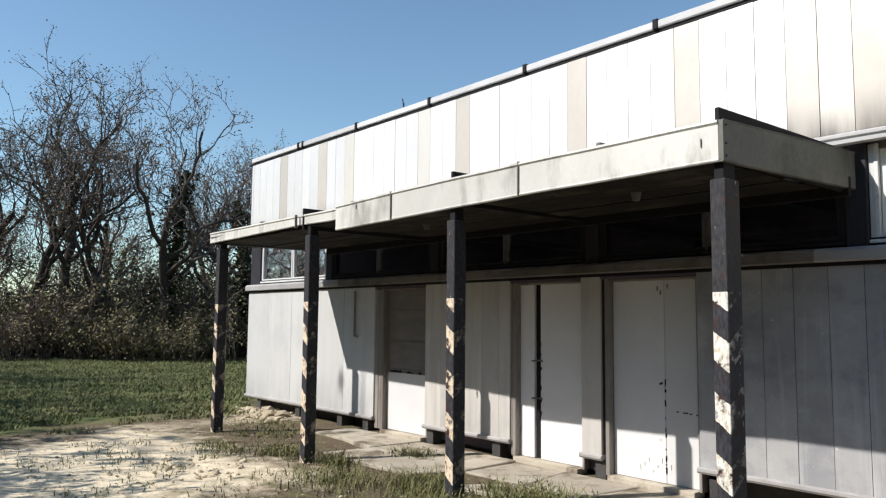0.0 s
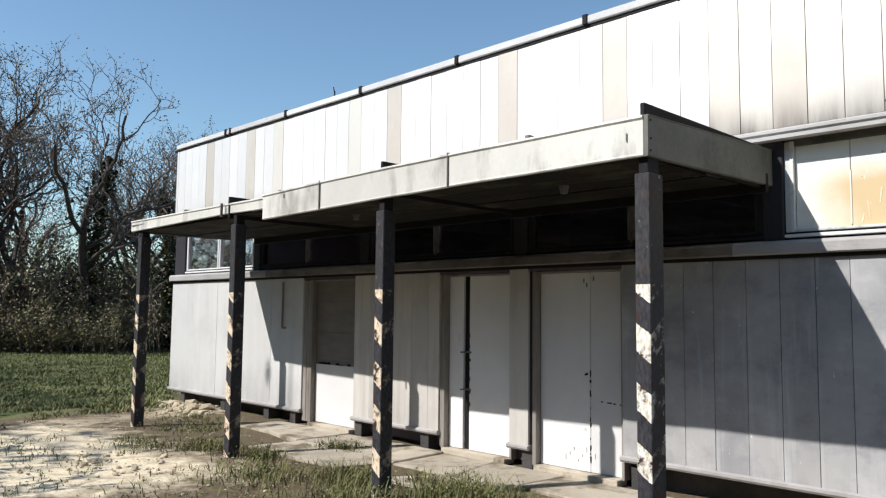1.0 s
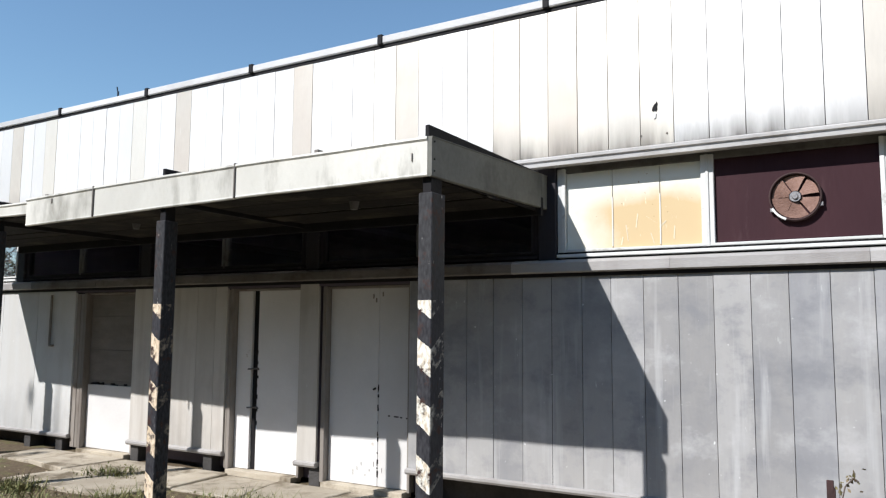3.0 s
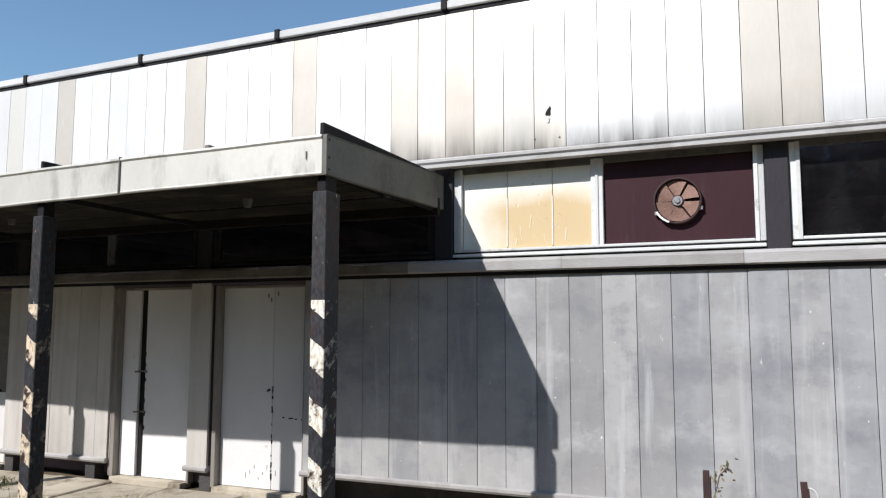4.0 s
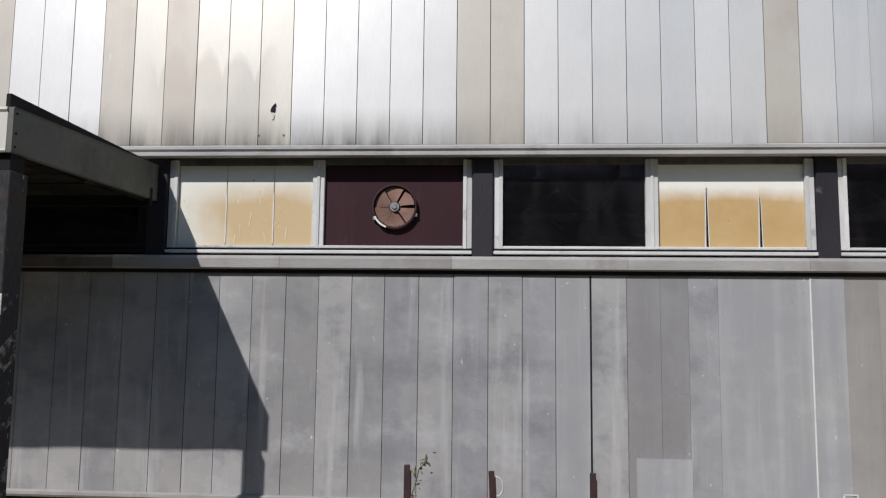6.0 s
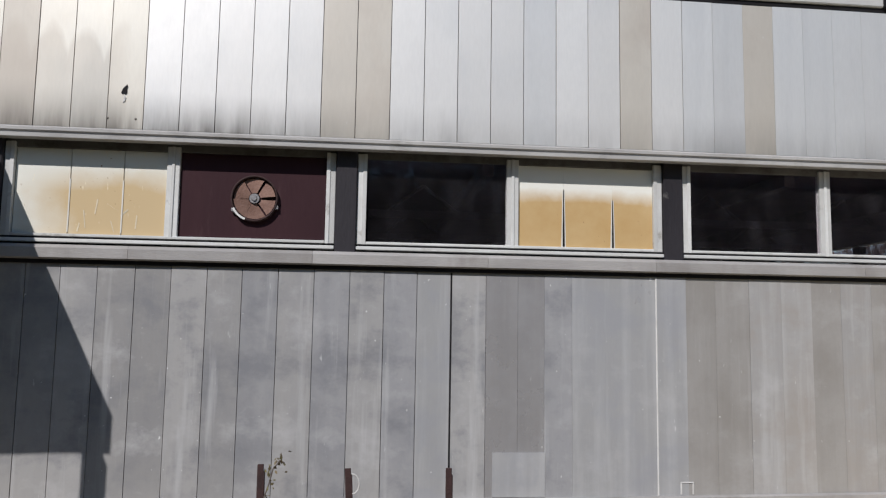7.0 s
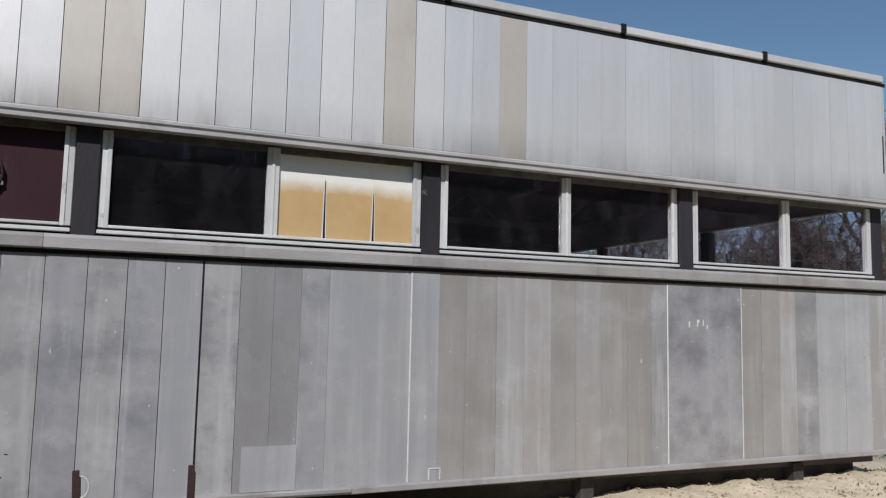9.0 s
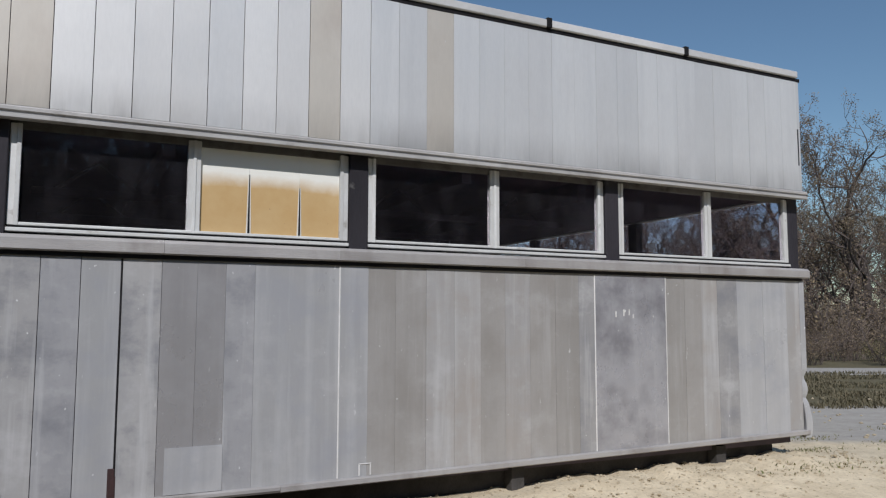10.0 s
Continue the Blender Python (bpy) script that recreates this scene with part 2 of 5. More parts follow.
SHUTTER = surface("grey_door_board", (0.20, 0.18, 0.16), (0.14, 0.125, 0.11), 0.7, scale=3, fine=40, stretch=(1, 1, 3))
# boards toned near black: the canopy's shade is part of their colour
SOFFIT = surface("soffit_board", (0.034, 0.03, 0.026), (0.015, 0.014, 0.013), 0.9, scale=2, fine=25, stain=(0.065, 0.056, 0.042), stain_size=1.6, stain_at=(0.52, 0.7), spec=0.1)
# concrete coloured almost black to give the shaded gap under the wall
PLINTH = surface("gap_dark_concrete", (0.075, 0.07, 0.067), (0.04, 0.038, 0.036), 0.85, scale=5, fine=50, bump=0.4)
CONCRETE = surface("pale_concrete", (0.46, 0.41, 0.33), (0.33, 0.285, 0.22), 0.85, scale=2.5, fine=45, bump=0.5, stain=(0.15, 0.12, 0.08), stain_size=2.6, stain_at=(0.5, 0.66))
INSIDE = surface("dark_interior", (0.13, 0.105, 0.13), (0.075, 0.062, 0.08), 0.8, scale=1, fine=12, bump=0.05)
STEEL = surface("grey_steel", (0.36, 0.35, 0.36), (0.25, 0.245, 0.25), 0.5, 0.4, scale=4, fine=40)
FAN_BOARD = surface("maroon_board", (0.045, 0.018, 0.022), (0.03, 0.012, 0.016), 0.6, scale=2.5, fine=40, stretch=(1, 1, 0.2), bump=0.05, spec=0.15, stain=(0.08, 0.045, 0.048), stain_size=6, stain_at=(0.62, 0.85), stain_stretch=(1, 1, 0.2))
STEEL_DIM = surface("dusty_dark_steel", (0.17, 0.155, 0.175), (0.10, 0.09, 0.105), 0.7, scale=4, fine=40, spec=0.2)
RUST = surface("rusty_metal", (0.30, 0.18, 0.14), (0.19, 0.105, 0.08), 0.7, 0.1, scale=9, fine=70, bump=0.3)
RUST_STAKE = surface("rusty_stake", (0.06, 0.028, 0.026), (0.03, 0.016, 0.016), 0.75, scale=9, fine=70, bump=0.3)


# ---- building blocks ----
def tube_points(rings, cap=True):
    """Vertices and faces of a tube through rings of equal length."""
    n = len(rings[0])
    verts = [p for r in rings for p in r]
    faces = []
    for i in range(len(rings) - 1):
        for j in range(n):
            k = (j + 1) % n
            faces.append((i * n + j, i * n + k, (i + 1) * n + k, (i + 1) * n + j))
    if cap:
        faces.append(tuple(range(n - 1, -1, -1)))
        faces.append(tuple((len(rings) - 1) * n + j for j in range(n)))
    return verts, faces


def box(bm, x0, x1, y0, y1, z0, z1, bevel=0.004):
    """Adds a box with bevelled edges."""
    made = bmesh.ops.create_cube(bm, size=1.0)["verts"]
    for v in made:
        v.co = Vector((x0 + (v.co.x + 0.5) * (x1 - x0), y0 + (v.co.y + 0.5) * (y1 - y0), z0 + (v.co.z + 0.5) * (z1 - z0)))
    if bevel:
        edges = list({e for v in made for e in v.link_edges})
        bmesh.ops.bevel(bm, geom=edges, offset=bevel, segments=1, affect="EDGES")
    return bm


def cylinder(bm, p, q, r0, r1=None, sides=12):
    """Adds a round bar from p to q."""
    p, q = Vector(p), Vector(q)
    r1 = r0 if r1 is None else r1
    m = Matrix.Translation((p + q) / 2) @ (q - p).to_track_quat("Z", "Y").to_matrix().to_4x4()
    bmesh.ops.create_cone(bm, cap_ends=True, segments=sides, radius1=r0, radius2=r1, depth=(q - p).length, matrix=m)
    return bm


def part(name, bm, material, parent=None, label=""):
    me = bpy.data.meshes.new(name)
    bm.to_mesh(me)
    bm.free()
    me.materials.append(material)
    ob = new(name, me)
    if parent:
        ob.parent = parent
    if label:
        ob["label"] = label
    return ob


def block(name, x0, x1, y0, y1, z0, z1, material, parent=None, label="", bevel=0.004):
    return part(name, box(bmesh.new(), x0, x1, y0, y1, z0, z1, bevel), material, parent, label)


def raw(name, verts, faces, material, parent=None, smooth=False):
    me = bpy.data.meshes.new(name)
    me.from_pydata(verts, [], faces)
    me.materials.append(material)
    if smooth:
        me.polygons.foreach_set("use_smooth", [True] * len(me.polygons))
    ob = new(name, me)
    if parent:
        ob.parent = parent
    return ob


def empty(name, x=0, y=0, z=0):
    ob = new(name)
    ob.location = (x, y, z)
    return ob


def piece(name, mesh, x, y, z, sx, sy, sz, parent, material=None):
    """A piece that shares a unit mesh, stretched to its own size."""
    ob = new(name, mesh)
    ob.parent = parent
    ob.location, ob.scale = (x, y, z), (sx, sy, sz)
    return ob


# ---- plan ----
BAY = 2.74
PITCH = BAY / 10
LEFT, RIGHT = -12.1, 9.66
COLUMNS = [9.58, 6.89, 4.15, 1.42, -1.31, -3.98, -6.62, -9.27, -11.95]
SILL, HEAD = 2.22, 3.0
WALL_TOP, WALL_BOTTOM = 2.07, 0.3
PAR_TOP, PAR_BOTTOM = 4.475, 3.1
DEPTH = 11.0


# ---- ground ----
def ground_material():
    """Grass, bare soil, pale sand and paved strips by place, with ragged borders."""
    m, t, b = shader("ground_soil")
    pos = node(t, "ShaderNodeNewGeometry").outputs["Position"]
    sep = node(t, "ShaderNodeSeparateXYZ", {0: pos})
    x, y = sep.outputs[0], sep.outputs[1]
    n1 = grain(t, pos, 0.7, 5.0, 0.6)
    n2 = grain(t, pos, 3.5, 5.0, 0.65)
    n3 = grain(t, pos, 26.0, 4.0, 0.6)
    sand = mix(t, span(t, n2, 0.35, 0.68), (0.70, 0.605, 0.44), (0.55, 0.46, 0.32))
    sand = mix(t, span(t, n3, 0.52, 0.75, 0.0, 0.6), sand, (0.30, 0.25, 0.17))
    soil = mix(t, span(t, n3, 0.3, 0.7), (0.075, 0.056, 0.038), (0.15, 0.115, 0.075))
    soil = mix(t, span(t, n2, 0.52, 0.66, 0.0, 0.8), soil, (0.13, 0.13, 0.055))
    grass = mix(t, span(t, n3, 0.3, 0.7), (0.09, 0.12, 0.035), (0.16, 0.17, 0.065))
    grass = mix(t, span(t, n1, 0.5, 0.7, 0.0, 0.7), grass, (0.17, 0.14, 0.065))
    wob = calc(t, "MULTIPLY", calc(t, "SUBTRACT", n2, 0.5), 2.4)
    wob1 = calc(t, "MULTIPLY", calc(t, "SUBTRACT", n1, 0.5), 3.0)
    # bare soil in front of the canopy
    strip_soil = calc(t, "MULTIPLY", span(t, calc(t, "ADD", x, wob), -11.2, -9.8), span(t, calc(t, "ADD", y, calc(t, "MULTIPLY", wob, 0.7)), -2.7, -1.9))
    yard = calc(t, "MAXIMUM", strip_soil, span(t, calc(t, "ADD", x, wob), -6.3, -5.3))
    yard = calc(t, "MULTIPLY", yard, span(t, calc(t, "ADD", x, wob), 5.4, 4.2))
    col = mix(t, yard, sand, soil)
    # unseen ground behind the camera, set to dark grass to cut bounced light
    col = mix(t, span(t, calc(t, "ADD", y, wob1), -6.6, -8.4), col, grass)
    # the meadow past the end of the wall
    field = calc(t, "ADD", calc(t, "ADD", x, calc(t, "MULTIPLY", y, 0.42)), calc(t, "ADD", wob, wob1))
    rough_edge = span(t, field, -11.0, -11.8)
    col = mix(t, rough_edge, col, soil)
    col = mix(t, span(t, field, -11.9, -13.2), col, grass)
    # strips on the far side: paving, lawn, path, lawn
    far = calc(t, "ADD", calc(t, "MULTIPLY", x, 0.445), calc(t, "ADD", calc(t, "MULTIPLY", y, 0.896), calc(t, "MULTIPLY", wob, 0.12)))
    right = span(t, x, 8.6, 9.4)
    paving = mix(t, span(t, n2, 0.35, 0.7), (0.40, 0.38, 0.34), (0.33, 0.31, 0.28))
    lawn = mix(t, span(t, n2, 0.35, 0.7), (0.115, 0.105, 0.06), (0.18, 0.15, 0.10))
    lawn = mix(t, span(t, n3, 0.45, 0.75, 0.0, 0.6), lawn, (0.06, 0.06, 0.03))
    strips = mix(t, span(t, far, 5.6, 6.0), sand, paving)
    strips = mix(t, span(t, far, 10.0, 10.15), strips, lawn)
    strips = mix(t, span(t, far, 18.3, 18.5), strips, (0.36, 0.34, 0.31))
    strips = mix(t, span(t, far, 21.6, 21.9), strips, lawn)
    strips = mix(t, span(t, far, 60.0, 62.0), strips, (0.36, 0.33, 0.29))
    strips = mix(t, span(t, far, 75.0, 78.0), strips, (0.13, 0.11, 0.06))
    col = mix(t, right, col, strips)
    t.links.new(col, b.inputs["Base Color"])
    b.inputs["Roughness"].default_value = 0.95
    b.inputs["Specular IOR Level"].default_value = 0.15
    h = calc(t, "ADD", n3, calc(t, "MULTIPLY", n2, 2.0))
    bn = node(t, "ShaderNodeBump", {"Height": h, "Strength": 0.5, "Distance": 0.03})
    t.links.new(bn.outputs[0], b.inputs["Normal"])
    return m


def ground_height(x, y):
    """Flat yard with clods, and a bank of rubble sand along the foot of the wall's far part."""
    near = max(0.0, 1 - math.hypot(x, y + 3) / 40)
    h = 0.03 * near * (noise.noise((x * 0.8, y * 0.8, 0)) + 0.6 * noise.noise((x * 2.7, y * 2.7, 5)))
    if x < -4.5 and y < -2.2:
        h += 0.035 * near * max(0.0, noise.noise((x * 0.9 + y * 0.5, y * 2.6, 11))) + 0.014 * near * noise.noise((x * 6.1, y * 6.1, 3))
    if 4.0 < x < 11.0 and -1.6 < y < 1.5:
        along = min(1.0, (x - 4.0) / 3.0) * min(1.0, max(0.0, (11.0 - x) / 1.5))
        across = max(0.0, 1 - abs(y + 0.1) / 1.1)
        h += along * across * (0.11 + 0.09 * noise.noise((x * 3.1, y * 3.1, 9)) + 0.05 * noise.noise((x * 9, y * 9, 2)))
    return h - 0.01


def ground():
    def steps(lo, hi, fine, far):
        out = [lo]
        while out[-1] < hi:
            out.append(out[-1] + fine)
        d, e = fine, fine
        while out[-1] < far:
            d *= 1.35
            out.append(out[-1] + d)
        while out[0] > -far:
            e *= 1.35
            out.insert(0, out[0] - e)
        return out
    xs, ys = steps(-14.0, 13.0, 0.13, 900), steps(-5.0, 1.5, 0.13, 900)
    verts = [(x, y, ground_height(x, y)) for y in ys for x in xs]
    n = len(xs)
    faces = [(j * n + i, j * n + i + 1, (j + 1) * n + i + 1, (j + 1) * n + i) for j in range(len(ys) - 1) for i in range(n - 1)]
    ob = raw("ground", verts, faces, ground_material(), smooth=True)
    tagged(ob, "pale sandy yard with bare soil, meadow and lawn", "ground", kind="structure")


ground()


# ---- walls, floor and roof ----
def structure(ob, label, category):
    return tagged(ob, label, category, kind="structure")


shell = bmesh.new()
for x0, x1, z0 in ((LEFT + 0.02, -7.975, 0.23), (-6.79, -5.2, 0.25), (-4.13, -3.87, 0.25), (-2.745, RIGHT - 0.02, WALL_BOTTOM + 0.01)):
    box(shell, x0, x1, 0.032, 0.15, z0, WALL_TOP, 0)
for x0, x1 in ((-7.975, -6.79), (-5.2, -4.13), (-3.87, -2.745)):
    box(shell, x0, x1, 0.0, 0.15, 2.045, WALL_TOP, 0)
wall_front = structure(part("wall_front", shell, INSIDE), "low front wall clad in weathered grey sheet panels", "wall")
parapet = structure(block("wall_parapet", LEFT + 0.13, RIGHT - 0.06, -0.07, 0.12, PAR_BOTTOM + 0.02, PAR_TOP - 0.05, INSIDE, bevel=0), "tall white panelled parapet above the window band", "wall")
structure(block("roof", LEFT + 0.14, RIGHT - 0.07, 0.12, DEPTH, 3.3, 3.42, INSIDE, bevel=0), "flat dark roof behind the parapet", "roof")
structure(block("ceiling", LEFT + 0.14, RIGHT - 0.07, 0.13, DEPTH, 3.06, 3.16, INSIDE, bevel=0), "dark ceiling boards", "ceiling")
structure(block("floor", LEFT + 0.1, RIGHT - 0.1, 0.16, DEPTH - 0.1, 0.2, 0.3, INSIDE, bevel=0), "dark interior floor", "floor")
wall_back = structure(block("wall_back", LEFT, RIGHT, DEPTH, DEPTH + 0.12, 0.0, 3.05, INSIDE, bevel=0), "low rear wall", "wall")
structure(block("wall_back_upper", LEFT, RIGHT, DEPTH, DEPTH + 0.12, 3.052, 4.4, INSIDE, bevel=0), "rear parapet", "wall")
wall_right = structure(block("wall_right", RIGHT - 0.14, RIGHT - 0.02, 0.16, DEPTH, 0.3, WALL_TOP + 0.1, LOWER_SHEET, bevel=0), "low side wall clad in grey sheet", "wall")
structure(block("wall_right_upper", RIGHT - 0.18, RIGHT - 0.06, 0.13, DEPTH, PAR_BOTTOM - 0.05, PAR_TOP - 0.03, PARAPET, bevel=0), "white side parapet", "wall")
structure(block("wall_left", LEFT + 0.02, LEFT + 0.14, 0.16, DEPTH, 0.2, WALL_TOP + 0.1, LOWER_SHEET, bevel=0), "low side wall clad in grey sheet", "wall")
# unseen partition, added to block daylight behind the canopy windows
structure(block("inner_wall", -9.33, -9.23, 0.17, DEPTH - 0.02, 0.31, 3.05, INSIDE, bevel=0), "added inner wall that blocks daylight behind the windows", "wall")
structure(block("wall_left_upper", LEFT + 0.13, LEFT + 0.25, 0.13, DEPTH, PAR_BOTTOM - 0.05, PAR_TOP - 0.03, PARAPET, bevel=0), "white side parapet", "wall")
structure(block("plinth", LEFT + 0.3, RIGHT - 0.3, 0.25, 0.45, -0.1, 0.31, PLINTH, bevel=0), "recessed concrete base coloured dark for the shaded gap under the wall", "plinth")


# ---- columns, sill, drip and coping ----
for k, cx in enumerate(COLUMNS):
    wide = 0.38 if k == len(COLUMNS) - 1 else 0.17
    block("column", cx - 0.085, cx - 0.085 + wide, 0.0 if k else 0.03, 0.16, WALL_TOP + 0.13, PAR_BOTTOM + 0.02, COLUMN, wall_front, "dark painted steel column", 0.008)


def strip(name, x0, x1, profile, material, parent, label=""):
    """A moulding of one profile (y, z) run along x."""
    rings = [[(x, y, z) for y, z in profile] for x in (x0, x1)]
    verts, faces = tube_points(rings)
    ob = raw(name, verts, faces, material, parent)
    if label:
        ob["label"] = label
    return ob


random.seed(4)
edges = [LEFT - 0.02]
while edges[-1] < RIGHT:
    edges.append(min(edges[-1] + random.choice((1.4, 1.83, 2.2)), RIGHT + 0.06))
for a, b in zip(edges, edges[1:]):
    d = random.uniform(-0.004, 0.004)
    # pieces under the canopy take the sill paint darkened for shade
    strip("sill", a + 0.001, b - 0.001, [(0.14, WALL_TOP + 0.03), (-0.05 + d, WALL_TOP + 0.03), (-0.065 + d, WALL_TOP + 0.04), (-0.065 + d, WALL_TOP + 0.115), (-0.04, SILL - 0.01), (0.14, SILL + 0.012)], SILL_SHADED if -9.5 < (a + b) / 2 < -1.4 else TRIM, wall_front)
# black strip in the joint, put in for the shadow under the sill
strip("sill_gap", LEFT + 0.01, RIGHT - 0.02, [(0.03, WALL_TOP - 0.002), (-0.018, WALL_TOP - 0.002), (-0.018, WALL_TOP + 0.029), (0.03, WALL_TOP + 0.029)], BLACK, wall_front, "black strip for the shadow in the joint under the sill")
CLIPS = [-11.9, -10.13, -8.365, -6.6, -4.83, -3.055, -1.255, 0.56, 2.39, 4.22, 6.055, 7.832, 9.6]
strip("drip_edge", LEFT + 0.08, RIGHT - 0.0, [(0.0, PAR_BOTTOM - 0.068), (-0.112, PAR_BOTTOM - 0.08), (-0.126, PAR_BOTTOM - 0.074), (-0.126, PAR_BOTTOM - 0.046), (-0.11, PAR_BOTTOM - 0.042), (-0.11, PAR_BOTTOM - 0.028), (-0.128, PAR_BOTTOM - 0.022), (-0.128, PAR_BOTTOM + 0.0), (-0.1, PAR_BOTTOM + 0.016), (0.0, PAR_BOTTOM + 0.016)], DRIP, parapet, "grey metal drip edge")
strip("shadow_gap", LEFT + 0.1, RIGHT - 0.03, [(0.05, PAR_TOP - 0.05), (-0.103, PAR_TOP - 0.05), (-0.103, PAR_TOP - 0.012), (0.05, PAR_TOP - 0.012)], BLACK, parapet, "black joint under the coping")
for a, b in zip(CLIPS, CLIPS[1:]):
    strip("coping", a + 0.03, b - 0.03, [(0.16, PAR_TOP - 0.01), (-0.12, PAR_TOP - 0.01), (-0.128, PAR_TOP + 0.0), (-0.128, PAR_TOP + 0.062), (-0.115, PAR_TOP + 0.072), (0.16, PAR_TOP + 0.09)], COPING, parapet)
for c in CLIPS[1:-1]:
    block("coping_clip", c - 0.028, c + 0.028, -0.14, 0.17, PAR_TOP - 0.015, PAR_TOP + 0.085, BLACK, parapet)
    if c == -10.13:
        block("coping_clip", c + 0.12, c + 0.17, -0.14, 0.17, PAR_TOP - 0.015, PAR_TOP + 0.085, BLACK, parapet)
part("roof_rod", cylinder(cylinder(bmesh.new(), (-7.88, 0.4, 3.4), (-7.88, 0.4, 4.86), 0.012), (-7.88, 0.4, 4.82), (-7.91, 0.4, 4.93), 0.008), BLACK, parapet, "thin iron rod on the roof")

# ---- window band ----
GLASS, gt, gb = shader("window_glass")
gb.inputs["Transmission Weight"].default_value = 1.0
gb.inputs["Roughness"].default_value = 0.02
gb.inputs["IOR"].default_value = 1.33
gb.inputs["Specular IOR Level"].default_value = 0.4
gdirt = span(gt, grain(gt, where(gt, (1, 1, 0.5)), 5.0, 5.0, 0.6), 0.45, 0.8, 0.0, 0.25)
gt.links.new(mix(gt, gdirt, (0.74, 0.71, 0.78), (0.42, 0.39, 0.44)), gb.inputs["Base Color"])
gt.links.new(calc(gt, "SUBTRACT", 0.997, calc(gt, "MULTIPLY", gdirt, 0.05)), gb.inputs["Transmission Weight"])


def foam_material():
    """Sun-browned sheets behind the glass that fade to white at the top."""
    m, t, b = shader("browned_sheet")
    rnd = node(t, "ShaderNodeObjectInfo").outputs["Random"]
    z = node(t, "ShaderNodeSeparateXYZ", {0: node(t, "ShaderNodeNewGeometry").outputs["Position"]}).outputs[2]
    n = grain(t, where(t, (1, 1, 1), calc(t, "MULTIPLY", rnd, 9.0)), 4.0, 5.0, 0.6)
    fade = span(t, calc(t, "ADD", z, calc(t, "MULTIPLY", calc(t, "SUBTRACT", n, 0.5), 0.1)), 2.68, 2.8)
    col = mix(t, span(t, n, 0.3, 0.75), (0.50, 0.325, 0.135), (0.56, 0.40, 0.20))
    spots = grain(t, where(t), 34.0, 2.0)
    col = mix(t, span(t, spots, 0.72, 0.78), col, (0.25, 0.13, 0.05))
    col = mix(t, fade, col, (0.80, 0.80, 0.74))
    t.links.new(col, b.inputs["Base Color"])
    b.inputs["Roughness"].default_value = 0.75
    return m


def pale_foam_material():
    """The same sheets, more bleached: only the middle is still brown."""
    m, t, b = shader("bleached_sheet")
    sep = node(t, "ShaderNodeSeparateXYZ", {0: node(t, "ShaderNodeNewGeometry").outputs["Position"]})
    n = grain(t, where(t), 3.2, 5.0, 0.6)
    wob = calc(t, "MULTIPLY", calc(t, "SUBTRACT", n, 0.5), 0.5)
    up = span(t, calc(t, "ADD", sep.outputs[2], calc(t, "MULTIPLY", wob, 0.4)), 2.86, 2.66)
    side = span(t, calc(t, "ADD", sep.outputs[0], wob), -1.15, -0.7)
    brown = calc(t, "MULTIPLY", up, side)
    col = mix(t, brown, (0.78, 0.79, 0.73), (0.58, 0.44, 0.25))
    scr = grain(t, where(t, (3, 1, 0.8)), 8.0, 3.0)
    col = mix(t, span(t, scr, 0.68, 0.72, 0.0, 0.6), col, (0.85, 0.78, 0.6))
    spots = grain(t, where(t), 30.0, 2.0)
    col = mix(t, span(t, spots, 0.73, 0.78), col, (0.3, 0.18, 0.08))
    t.links.new(col, b.inputs["Base Color"])
    b.inputs["Roughness"].default_value = 0.75
    return m


FOAM, FOAM_PALE = foam_material(), pale_foam_material()
WHITE_TAPE = surface("white_tape", (0.8, 0.8, 0.76), (0.66, 0.64, 0.58), 0.6, scale=6, fine=40)
window_no = [0]


